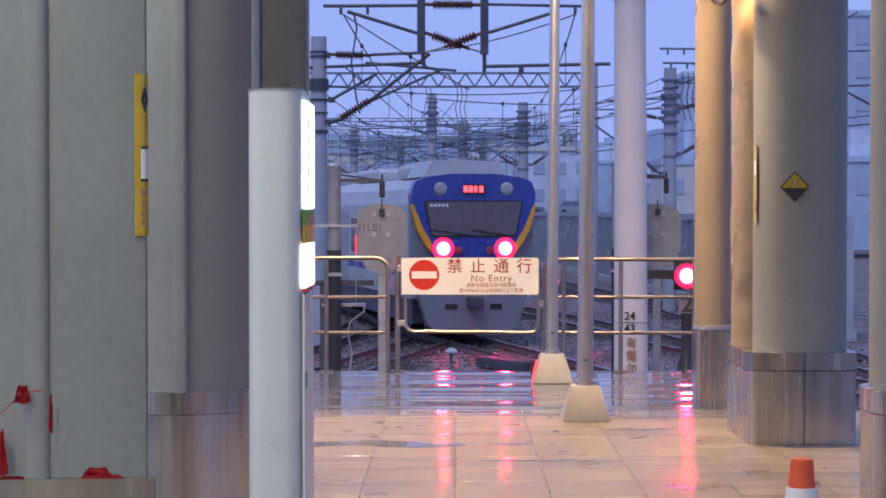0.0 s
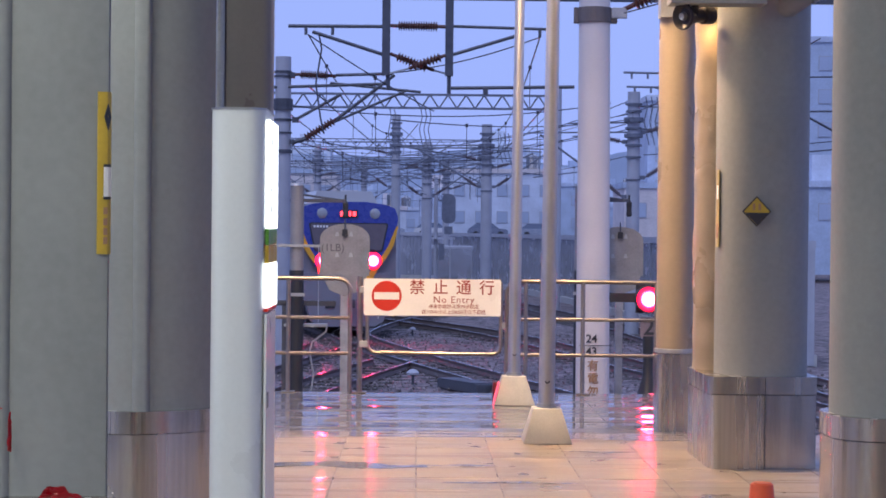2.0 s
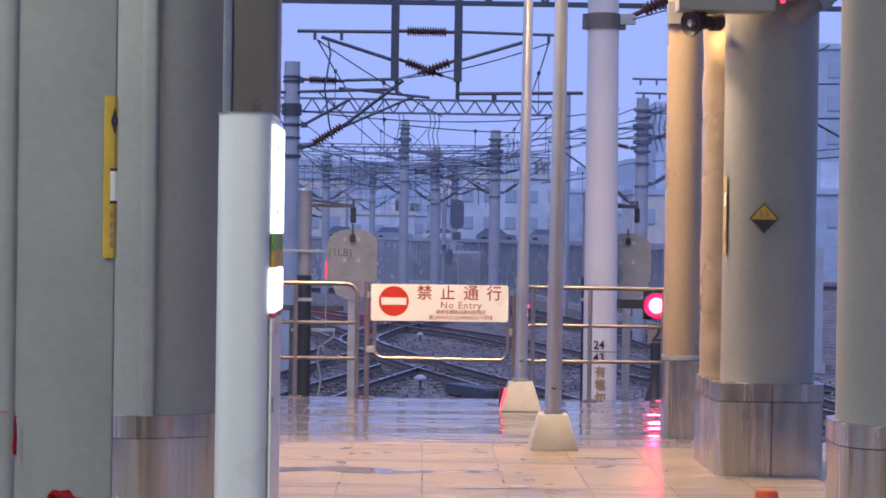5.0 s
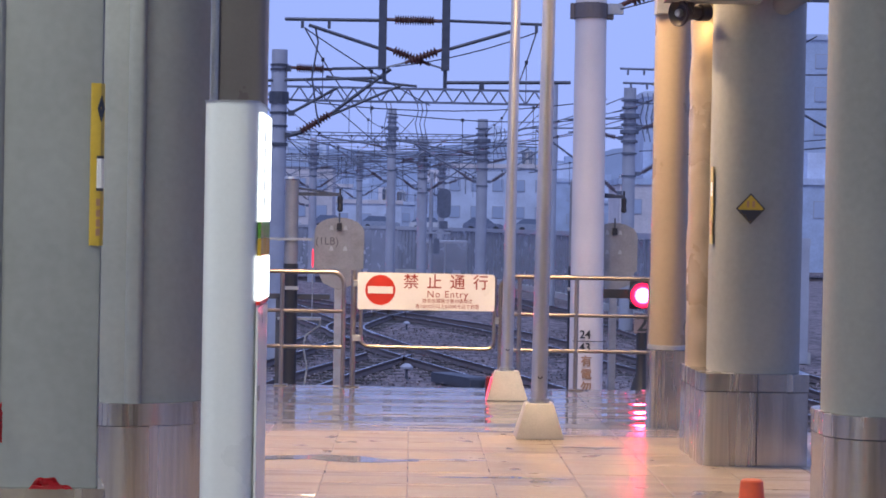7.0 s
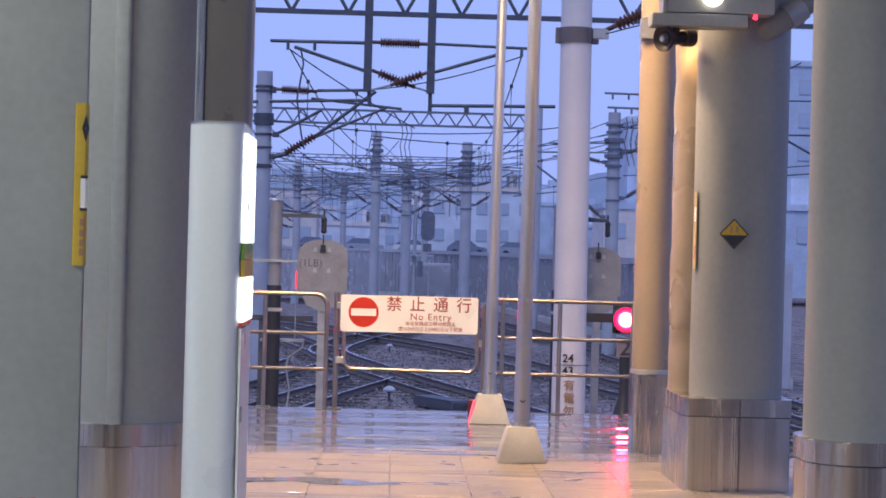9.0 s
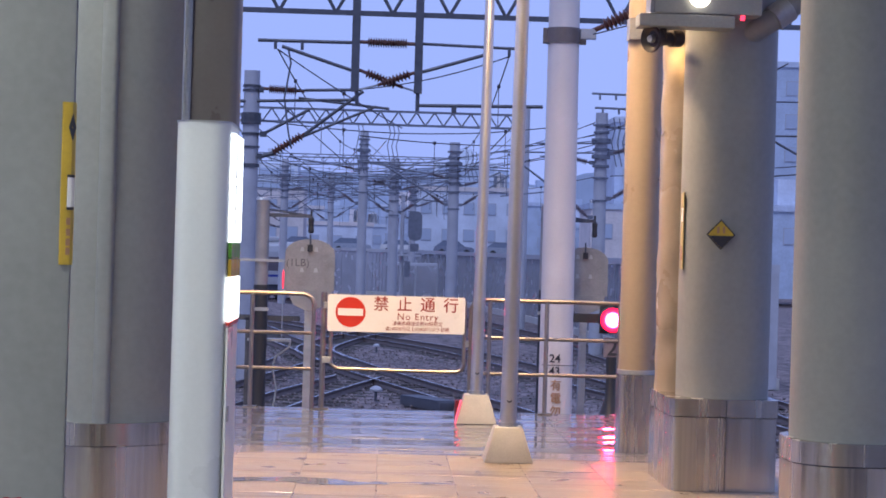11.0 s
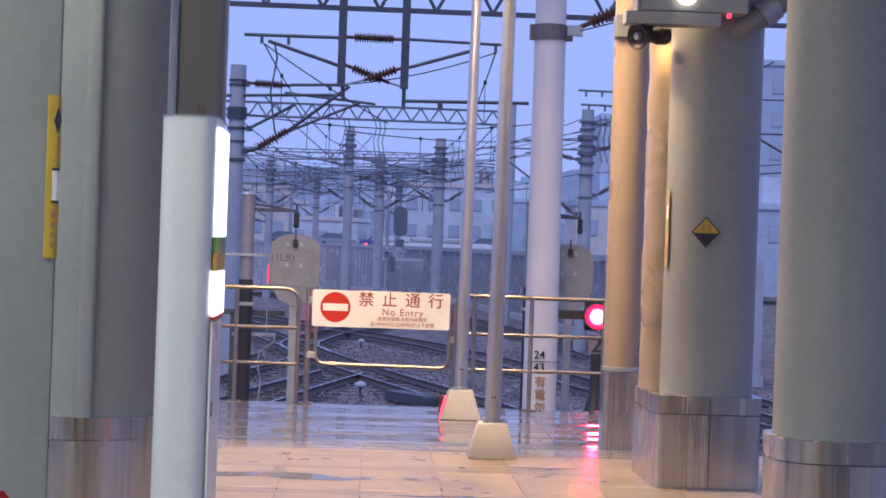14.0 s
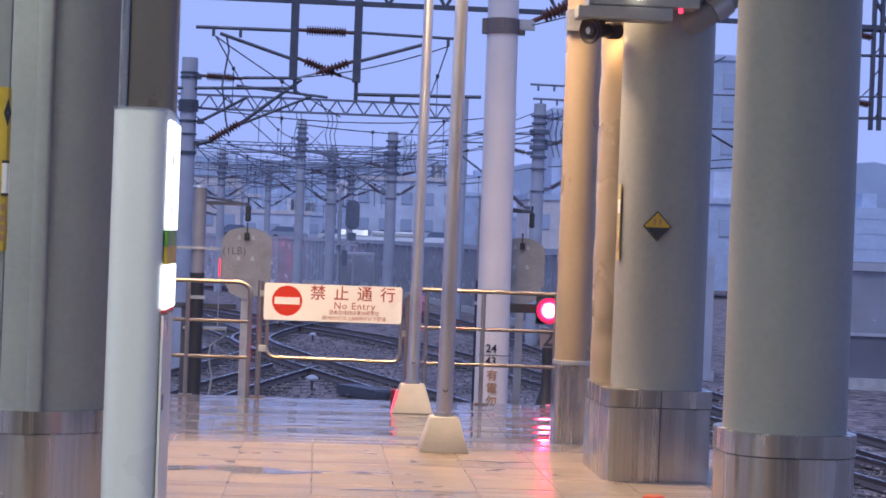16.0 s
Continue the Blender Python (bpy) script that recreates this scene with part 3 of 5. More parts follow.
# ---- red tape scraps on the near column's base ----
def scrap(x, y, z, w, h, rz, rx):
    bm = bmesh.new()
    n = 5
    g = [[bm.verts.new(((i / n - 0.5) * w * (1 - 0.5 * j / n), 0.012 * noise.noise((i * 0.9 + x * 9, j * 0.8, z * 7)), j / n * h + 0.1 * h * noise.noise((i * 0.7, x, 3)))) for i in range(n + 1)] for j in range(n + 1)]
    for a, b in zip(g, g[1:]):
        for i in range(n):
            bm.faces.new((a[i], a[i + 1], b[i + 1], b[i]))
    bmesh.ops.solidify(bm, geom=bm.faces[:], thickness=0.0015)
    tagged(solid("tape_scrap", bm, REDTAPE, pose(x, y, z, rx, 0, rz), smooth=True), "crumpled scrap of red tape on the column base", "tape", "red tape scraps")


scrap(-1.215, 6.085, 0.587, 0.115, 0.04, 10, -25)
scrap(-1.16, 6.10, 0.587, 0.07, 0.015, -8, -40)
scrap(-1.50, 6.075, 0.587, 0.10, 0.012, 4, -20)
scrap(-1.535, 6.075, 0.60, 0.05, 0.155, 0, 8)
scrap(-1.462, 6.07, 0.845, 0.06, 0.06, 20, 5)
scrap(-1.37, 6.09, 0.745, 0.025, 0.125, 70, 0)
tp = tagged(empty("red_string"), "thin red string tied round the column", "string")
part("strand", bent(bmesh.new(), [(-1.66, 6.10, 0.84), (-1.55, 6.09, 0.80), (-1.47, 6.075, 0.872), (-1.43, 6.082, 0.885), (-1.395, 6.088, 0.888)], 0.002, 5), REDTAPE, tp)

# ---- overhead fittings by the big column ----
TRAYLAMP = mat("tray_lamp", (0.8, 0.8, 0.75), 0.3, emit=(1.0, 0.9, 0.75), power=2.5)
ar = tagged(empty("cable_tray"), "grey cable tray crossing in front of the round column", "cable tray")
part("lower_tray", bx(1.565, 2.17, 11.30, 11.48, 2.935, 3.016, bevel=0.008), TRAY, ar)
# small glow put in place of a red reflection on the pipe
part("indicator", bx(2.208, 2.234, 11.31, 11.335, 2.990, 3.0195, bevel=0.004), mat("red_pipe_glint", (0.5, 0.02, 0.03), 0.3, emit=(1.0, 0.03, 0.08), power=2.5), ar, "small red glow added for a reflection")
part("upper_tray", bx(1.655, 2.34, 11.30, 11.48, 3.020, 3.17, bevel=0.008), TRAY, ar)
part("end_bracket", bx(1.633, 1.653, 11.29, 11.49, 3.018, 3.26), GALV, ar)
part("side_lamp", lathe([(0.02, 0), (0.06, 0.01), (0.07, 0.03), (0.02, 0.04)], 16), TRAYLAMP, ar, "glowing white lamp", m=pose(1.94, 11.30, 3.125, 90, 0, 0))
for x in (1.75, 2.28):
    part("hanger", bx(x - 0.012, x + 0.012, 11.38, 11.40, 3.17, 5.05), GALV, ar)
pp = tagged(empty("drain_pipe"), "pale grey drain pipe sweeping up past the column", "pipe")
part("pipe", bent(bmesh.new(), [(2.24, 11.72, 2.90), (2.27, 11.60, 2.91), (2.34, 11.53, 2.95), (2.44, 11.52, 3.02), (2.64, 11.53, 3.17), (2.9, 11.53, 3.38), (3.2, 11.45, 3.6)], 0.075, 14), GREYPAINT, pp, smooth=True)
part("coupling", bent(bmesh.new(), [(2.46, 11.52, 3.033), (2.56, 11.525, 3.108)], 0.086, 14), GALV, pp, smooth=True)

sp = tagged(empty("horn_speaker", pose(1.685, 11.42, 2.88)), "dark brown horn loudspeaker fixed under the tray", "speaker")
HORN = mat("brown_horn", (0.035, 0.022, 0.02), 0.5, var=0.2)
aim = pose(-0.03, -0.02, -0.015, 0, 84, 36)
part("horn", lathe([(0.05, 0.02), (0.075, -0.004), (0.085, -0.006), (0.088, 0.006), (0.062, 0.05), (0.045, 0.10), (0.042, 0.17)], 22), HORN, sp, m=aim, smooth=True)
part("driver", lathe([(0.035, 0.165), (0.056, 0.175), (0.058, 0.25), (0.03, 0.265)], 18), HORN, sp, "dark driver housing", m=aim, smooth=True)
part("cap", lathe([(0.0, -0.006), (0.022, -0.012), (0.028, 0.015)], 14), GALV, sp, m=aim)
part("mount", bx(0.03, 0.07, -0.02, 0.05, -0.01, 0.056), HORN, sp)
fl = tagged(empty("flood_lamp", pose(1.895, 11.935, 2.935)), "small warm floodlight shining down the columns", "lamp")
part("housing", bx(-0.04, 0.04, -0.04, 0.04, -0.03, 0.06, bevel=0.01), HORN, fl)
part("lens", bx(-0.025, 0.025, -0.03, 0.03, -0.036, -0.031), WARM, fl, "glowing warm lens")
part("arm", bx(-0.19, -0.045, -0.34, 0.0, 0.03, 0.06), HORN, fl)

# ---- canopy ----
cano = tagged(empty("canopy"), "grey platform canopy on steel beams", "canopy")
part("roof_deck", bx(-4.4, 4.0, -14, 15.4, 5.25, 5.40), CEIL, cano)
for y in (-8, -3, 2, 6.6, 9.3, 11.8, 13.55, 15.3):
    part("beam", bx(-4.4, 4.0, y - 0.09, y + 0.09, 5.05, 5.25), GREYPAINT, cano)
# unseen wall, added so the steel bases mirror less open sky
tagged(solid("wall_south", bx(-14, 14, -14.4, -14.05, -1.7, 8), CONCRETE), "plain unseen wall added to screen the sky behind the platform", kind="structure")
TUBELAMP = mat("lamp_tube", (0.8, 0.8, 0.8), 0.3, emit=(1.0, 0.85, 0.65), power=6)
for x, y in ((1.25, 14.6), (0.45, 12.5), (-0.9, 12.4), (-2.7, 7.6), (-2.7, 4.2), (-2.7, 0.5), (-2.7, -3.5)):
    g = tagged(empty("ceiling_lamp", pose(x, y, 5.25)), "long lamp under the canopy", "lamp", "canopy lamps")
    part("housing", bx(-0.09, 0.09, -0.65, 0.65, -0.07, 0.0), WHITE, g)
    part("tube", bx(-0.06, 0.06, -0.62, 0.62, -0.085, -0.072), TUBELAMP, g, "glowing tube")

# ---- tracks ----
TRACKS = {
    "through": [(4.6, 25.0), (2.3, 34.0), (1.5, 37.2), (0.47, 41), (-0.74, 46), (-1.95, 52), (-3.29, 58.5), (-4.64, 66), (-7.6, 77), (-12, 88), (-18, 100), (-26, 112), (-36, 123), (-50, 134), (-70, 146), (-95, 158), (-130, 172), (-180, 190)],
    "branch": [(-0.74, 46), (-1.66, 50.2), (-1.88, 52.3), (-1.86, 54), (-1.55, 57), (-1.0, 60.7), (0.2, 66), (1.4, 74), (1.8, 86), (0, 100), (-8, 112), (-24, 122)],
    "far_cross": [(-34, 92), (-22, 103.5), (-14, 112.5), (-7.1, 121), (-2.1, 126), (1.4, 129), (7, 132), (20, 136), (40, 140)],
    "left_cross": [(-5.2, 17), (-3.4, 27), (-2.2, 33.7), (-1.7, 36.5), (-0.9, 40.2), (-0.35, 42.7)],
    "left_main": [(-6.6, 17), (-5.0, 32), (-3.72, 39.1), (-3.11, 42.4), (-2.55, 45.7), (-2.2, 48.4)],
    "right_main": [(9.4, 17), (8.0, 25), (6.9, 31), (5.6, 38), (4.95, 41), (4.25, 45), (3.7, 47.4), (2.75, 51.8), (1.7, 55.5), (0, 60), (-1.8, 65), (-4.5, 72), (-9, 82), (-17, 96), (-30, 110)],
    "far_right": [(10.2, 17), (9.0, 28), (8.2, 35), (7.1, 49.1), (6.5, 57.4), (5.3, 66), (3.0, 80), (-3, 96), (-20, 114)],
}


def smooth_line(pts, step=0.75):
    """Catmull-Rom through the points, at even steps."""
    p = [Vector((*q, 0)) for q in pts]
    p = [p[0] * 2 - p[1], *p, p[-1] * 2 - p[-2]]
    out = []
    for a, b, c, d in zip(p, p[1:], p[2:], p[3:]):
        n = max(2, int((c - b).length / 0.5))
        for i in range(n):
            t = i / n
            out.append(0.5 * ((2 * b) + (c - a) * t + (2 * a - 5 * b + 4 * c - d) * t * t + (3 * b - a - 3 * c + d) * t * t * t))
    out.append(p[-2])
    dist = [0.0]
    for a, b in zip(out, out[1:]):
        dist.append(dist[-1] + (b - a).length)
    res, j = [], 0
    for k in range(int(dist[-1] / step) + 1):
        s = k * step
        while j < len(out) - 2 and dist[j + 1] < s:
            j += 1
        f = (s - dist[j]) / max(1e-6, dist[j + 1] - dist[j])
        res.append(out[j].lerp(out[j + 1], f))
    return res


def sweep(line, off, w, z0, z1, bm):
    rings = []
    for i, p in enumerate(line):
        d = (line[min(i + 1, len(line) - 1)] - line[max(i - 1, 0)]).normalized()
        s = Vector((d.y, -d.x, 0))
        c = p + s * off
        rings.append([bm.verts.new((c.x + s.x * u, c.y + s.y * u, z - cutting(c.y))) for u, z in ((-w, z0), (-w * 0.35, (z0 + z1) / 2), (-w * 0.5, z1), (w * 0.5, z1), (w * 0.35, (z0 + z1) / 2), (w, z0))])
    for a, b in zip(rings, rings[1:]):
        for k in range(6):
            bm.faces.new((a[k], a[(k + 1) % 6], b[(k + 1) % 6], b[k])).material_index = 1 if k == 2 else 0
    return bm


for n, (key, pts) in enumerate(TRACKS.items()):
    line = smooth_line(pts)
    tr = tagged(empty("railway_track"), "worn narrow-gauge railway track on dark ballast", kind="structure")
    for off in (-0.5335, 0.5335):
        part("rail", sweep(line, off, 0.065, RZ - 0.14 - 0.002 * n, RZ - 0.003 * n, bmesh.new()), [RUSTRAIL, RAIL], tr, "worn shiny steel rail")
    bm = bmesh.new()
    for i, p in enumerate(line):
        if p.y > 135 or p.y < 14:
            continue
        d = (line[min(i + 1, len(line) - 1)] - line[max(i - 1, 0)]).normalized()
        q = Matrix.Translation((p.x, p.y, RZ - 0.222 - 0.001 * n - cutting(p.y))) @ Matrix.Rotation(math.atan2(-d.x, d.y), 4, "Z") @ Matrix.Diagonal((2.0, 0.2, 0.13, 1))
        bmesh.ops.create_cube(bm, size=1, matrix=q)
    tagged(part("sleepers", bm, SLEEPER, tr, "dark concrete sleepers"), kind="stuff")

# loose stones by the platform end
bm = bmesh.new()
rnd = random.Random(5)
for i in range(15000):
    y = 17 + 38 * rnd.random() ** 1.7
    x = rnd.uniform(-5.5, 9)
    s = rnd.uniform(0.02, 0.042)
    c = Vector((x, y, BZ + 0.02 + rnd.uniform(0, 0.03)))
    vs = [bm.verts.new(c + Vector((dx * s * rnd.uniform(.6, 1.2), dy * s * rnd.uniform(.6, 1.2), dz * s * rnd.uniform(.5, 1.0)))) for dx, dy, dz in ((1, 0, 0), (-1, 0, 0), (0, 1, 0), (0, -1, 0), (0, 0, 1), (0, 0, -1))]
    for a, b, e in ((0, 2, 4), (2, 1, 4), (1, 3, 4), (3, 0, 4), (2, 0, 5), (1, 2, 5), (3, 1, 5), (0, 3, 5)):
        bm.faces.new((vs[a], vs[b], vs[e]))
STONE = mat("ballast_stone", (0.19, 0.155, 0.155), 0.75, var=0.4, scale=2, bump=0.2)
sn, sl = STONE.node_tree.nodes, STONE.node_tree.links
isl = sn.new("ShaderNodeNewGeometry")
shade = sn.new("ShaderNodeMapRange")
shade.inputs[3].default_value, shade.inputs[4].default_value = 0.35, 1.7
old = sn["Principled BSDF"].inputs["Base Color"].links[0].from_socket
both = sn.new("ShaderNodeVectorMath")
both.operation = "SCALE"
sl.new(isl.outputs["Random Per Island"], shade.inputs[0])
sl.new(old, both.inputs[0])
sl.new(shade.outputs[0], both.inputs["Scale"])
sl.new(both.outputs[0], sn["Principled BSDF"].inputs["Base Color"])
tagged(solid("ballast_stones", bm, STONE), "loose dark grey ballast stones", "stones", kind="stuff")

# ---- lineside things ----
def dwarf_marker(x, y, s=1.0):
    g = tagged(empty("point_indicator", pose(x, y, BZ)), "small white-topped points indicator between the rails", "rail marker", "points indicators")
    part("stem", lathe([(0.07 * s, 0), (0.05 * s, 0.02), (0.045 * s, 0.30 * s), (0.07 * s, 0.34 * s)], 12), DARKSTEEL, g)
    part("head", lathe([(0.07 * s, 0.34 * s), (0.20 * s, 0.36 * s), (0.21 * s, 0.42 * s), (0.13 * s, 0.50 * s), (0.05 * s, 0.53 * s)], 16), MAST, g, "pale rounded head", smooth=True)


dwarf_marker(-0.06, 36.8, 0.62)
dwarf_marker(-0.11, 54.0, 0.5)
dwarf_marker(-1.35, 70.0, 0.9)
pm = tagged(empty("point_machine", pose(0.97, 35.6, BZ, 0, 0, -60)), "low grey points machine beside the rails", "point machine")
part("case", bx(-0.75, 0.75, -0.2, 0.2, 0, 0.2, bevel=0.02), DARKSTEEL, pm)
part("lid", bx(-0.7, 0.7, -0.21, 0.21, 0.2, 0.215, bevel=0.006), DARKSTEEL, pm)
part("throw_rod", rd((0.2, 0.2, 0.1), (0.5, 0.8, 0.1), 0.03), DARKSTEEL, pm)


def arch_plate(w, h, top):
    return [(-w / 2, 0), (w / 2, 0), (w / 2, h - top), *[(w / 2 * math.cos(radians(a)), h - top + top * math.sin(radians(a))) for a in range(15, 166, 15)], (-w / 2, h - top)]


def plate_signal(x, y, lettered):
    g = tagged(empty("track_board", pose(x, y, 0)), "weathered rounded signal backboard on a slim post", "signal board", "track backboards")
    part("post", bx(-0.045, 0.045, 0.0, 0.08, BZ, 1.0), GALV, g)
    part("foot", bx(-0.14, 0.14, -0.1, 0.18, BZ, BZ + 0.12), CONCRETE, g)
    plate_in(g, "backboard", PLATE, 0, arch_plate(0.575, 0.60, 0.17), 0.02, "weathered grey-beige board", z=0.965)
    plate_in(g, "lower_board", PLATE, 0, [(-0.18, 0.80), (0.0, 0.72), (0.2, 0.80), (0.26, 0.965), (-0.26, 0.965)], 0.018)
    part("lamp", bx(-0.03, 0.03, -0.06, -0.02, 1.42, 1.50), BLACK, g)
    part("hanger", rd((0, -0.03, 1.50), (0, -0.03, 1.62), 0.01, seg=6), DARKSTEEL, g)
    for u in (-0.09, 0.07):
        for v in (1.42, 1.18):
            plate_in(g, "slot", CONCRETE, -0.021, [(-0.025, 0), (0.025, 0), (0.012, 0.05), (-0.012, 0.05)], 0.006, x=u, z=v)
    if lettered:
        lettering(g, "lettering", "(1LB)", 0.125, -0.14, -0.0215, 1.285, FADEDINK)
    return g


plate_signal(-0.842, 21.0, True)
plate_signal(2.50, 22.3, False)


POSTGREY = mat("weathered_post", (0.27, 0.26, 0.265), 0.55, 0.25, var=0.22, scale=5)


def arm_post(x, y, reach, top, black_to, r=0.08):
    g = tagged(empty("signal_post", pose(x, y, 0)), "grey pipe post with a black lower half and a lamp arm", "post", "lamp arm posts")
    part("pipe", rd((0, 0, black_to), (0, 0, top), r, seg=16), POSTGREY, g, smooth=True)
    part("black_pipe", rd((0, 0, BZ), (0, 0, black_to), r + 0.004, seg=16), BLACK, g, "black painted lower pipe", smooth=True)
    part("cap", lathe([(r, top), (r + 0.012, top), (r, top + 0.03)], 16), GALV, g)
    part("arm", bx(-0.08, reach, -0.02, 0.02, top - 0.19, top - 0.15), DARKSTEEL, g)
    part("brace", rd((0.05, 0, top - 0.10), (reach, 0, top - 0.17), 0.012, seg=6), DARKSTEEL, g)
    part("insulator", lathe([(0.02, 0), (0.035, 0.02), (0.03, 0.10), (0.035, 0.17), (0.012, 0.2), (0.012, 0.27)], 10), BLACK, g, m=pose(reach, 0, top - 0.37))
    part("clamp", bx(-0.1, 0.1, -0.09, -0.07, 0.72, 0.76), GALV, g)
    return g


arm_post(-1.40, 21.0, 0.56, 2.0, 1.02)
arm_post(2.02, 22.3, 0.59, 2.06, 1.02)
hb = tagged(empty("marker_stand"), "pale horizontal arm with a red-tipped marker rod", "marker stand")
part("arm", bx(-1.75, -1.13, 20.9, 20.93, 1.29, 1.32), GALV, hb)
part("marker_rod", rd((-1.14, 20.9, 0.4), (-1.14, 20.9, 1.3), 0.006, seg=6), GALV, hb)
# no lamp: the reflective rod's glint is put in as emission
part("red_marker", lathe([(0.003, 0), (0.009, 0.03), (0.009, 0.18), (0.003, 0.22)], 10), mat("red_rod_glint", (0.5, 0.02, 0.03), 0.3, emit=(1.0, 0.03, 0.05), power=1.7), hb, "red reflective marker, its glint painted as glow", m=pose(-1.14, 20.89, 0.98))
hb2 = tagged(empty("cable_bracket"), "dark crooked bracket with hanging cables", "bracket")
part("tray", bx(-1.75, -0.95, 21.2, 21.35, 0.60, 0.66), DARKSTEEL, hb2)
part("shelf", bx(-1.55, -1.05, 21.1, 21.3, 0.36, 0.39), GALV, hb2)
part("leg", bx(-1.58, -1.52, 21.2, 21.26, BZ, 0.62), DARKSTEEL, hb2)
part("cable", bent(bmesh.new(), [(-1.05, 21.15, 0.38), (-1.06, 21.15, 0.30), (-1.22, 21.15, 0.18), (-1.25, 21.15, 0.05), (-1.2, 21.15, -0.2), (-1.26, 21.15, -0.6)], 0.012, 6), GALV, hb2)

rs = tagged(empty("red_signal", pose(2.567, 20.0, 0)), "black dwarf signal showing a bright red light", "signal")
part("lamp_case", lathe([(0.0, 0), (0.12, 0.01), (0.14, 0.04), (0.14, 0.22), (0.05, 0.26)], 20), BLACK, rs, m=pose(0, 0, 0.76, -90, 0, 0), smooth=True)
part("hood", lathe([(0.145, 0), (0.15, 0.0), (0.15, 0.12), (0.145, 0.12)], 20, closed=True), BLACK, rs, m=pose(0, 0.02, 0.76, 90, 0, 0))
part("red_lens", lathe([(0.0, 0.03), (0.07, 0.022), (0.118, 0.0), (0.0, -0.01)], 24), REDGLOW, rs, "glowing red lens", m=pose(0, -0.03, 0.76, 90, 0, 0), smooth=True)
# added ring that imitates the halo round the lens
part("lens_rim", lathe([(0.119, 0.0), (0.119, 0.012), (0.135, 0.006), (0.135, 0.0)], 24, closed=True), REDHALO, rs, "added red glow ring for the lens halo", m=pose(0, -0.015, 0.76, 90, 0, 0))
part("backplate", bx(-0.12, 0.13, 0.18, 0.20, 0.60, 0.92), BLACK, rs)
part("side_arm", bx(-0.42, -0.1, 0.1, 0.16, 0.72, 0.82), BLACK, rs)
part("number_plate", bx(-0.09, 0.10, -0.02, 0.0, 0.34, 0.56), mat("worn_plate", (0.20, 0.16, 0.17), 0.6, var=0.2), rs, "worn dull plate with a black number")
lettering(rs, "lettering", "2", 0.26, 0.005, -0.022, 0.445, INK, bold=0.004)
part("stem", lathe([(0.06, 0.35), (0.055, 0.05), (0.06, -0.1), (0.16, -0.42), (0.2, -0.55), (0.2, BZ)], 16), BLACK, rs, smooth=True)

copy_thing(rs, pose(-2.45, 20.2, 0, 0, 0, 24))

# numbered mast
COLLAR = mat("brown_collar", (0.15, 0.125, 0.12), 0.5, 0.2, var=0.2)
nm = tagged(empty("catenary_mast", pose(2.105, 21.5, 0)), "white painted overhead line mast with black numerals", "mast", "overhead line masts")
MASTWHITE = mat("mast_white", (0.64, 0.58, 0.56), 0.45, var=0.08, scale=2)
part("pole", rd((0, 0, BZ), (-0.04, 0, 7.6), 0.207, 0.172, seg=32), MASTWHITE, nm, smooth=True)
part("collar", lathe([(0.2, 3.98), (0.205, 3.98), (0.205, 4.16), (0.2, 4.16)], 28), COLLAR, nm, m=pose(-0.03, 0, 0))
part("collar_flange", bx(-0.27, -0.2, -0.05, 0.05, 3.98, 4.16), COLLAR, nm)
part("collar_flange", bx(0.15, 0.24, -0.05, 0.05, 3.98, 4.16), COLLAR, nm)
for txt, z, s in (("24", 0.235, 0.135), ("43", 0.085, 0.135)):
    lettering(nm, "lettering", txt, s, -0.04, -0.212, z, INK, bold=0.002)
part("numeral_line", bx(-0.19, 0.19, -0.215, -0.209, 0.155, 0.163), INK, nm)
for k, ch in enumerate("有電勿近"):
    lettering(nm, "lettering", ch, 0.135, -0.02, -0.214, -0.085 - k * 0.152, BROWNINK, bold=0.002)


def insulator(a, b, r, parent, ribs=10, ends=0.12, glaze=RUST):
    """A ribbed insulator from a to b."""
    a, b = Vector(a), Vector(b)
    L = (b - a).length
    prof = [(r * 0.35, 0), (r * 0.35, L * ends)]
    for k in range(ribs):
        z = L * ends + L * (1 - 2 * ends) * (k + 0.5) / ribs
        h = L * (1 - 2 * ends) / ribs
        prof += [(r * 0.45, z - h * 0.45), (r, z - h * 0.05), (r, z + h * 0.05), (r * 0.45, z + h * 0.4)]
    prof += [(r * 0.35, L * (1 - ends)), (r * 0.35, L)]
    q = (b - a).to_track_quat("Z", "Y").to_matrix().to_4x4()
    return part("insulator", lathe(prof, 10), glaze, parent, "ribbed brown insulator", m=Matrix.Translation(a) @ q, smooth=True)


it = tagged(empty("tension_insulator"), "brown ribbed tension insulator stayed to the white mast", "insulator")
insulator((2.40, 21.3, 4.12), (3.05, 21.0, 4.42), 0.085, it, 9, 0.2)
part("link", bx(2.26, 2.44, 21.26, 21.34, 4.02, 4.14), GALV, it)
part("wire", rd((3.05, 21.0, 4.42), (6.0, 20.2, 5.7), 0.012, seg=6), DARKSTEEL, it)
part("wire", rd((2.3, 21.3, 4.05), (3.2, 21.0, 4.28), 0.008, seg=6), DARKSTEEL, it)


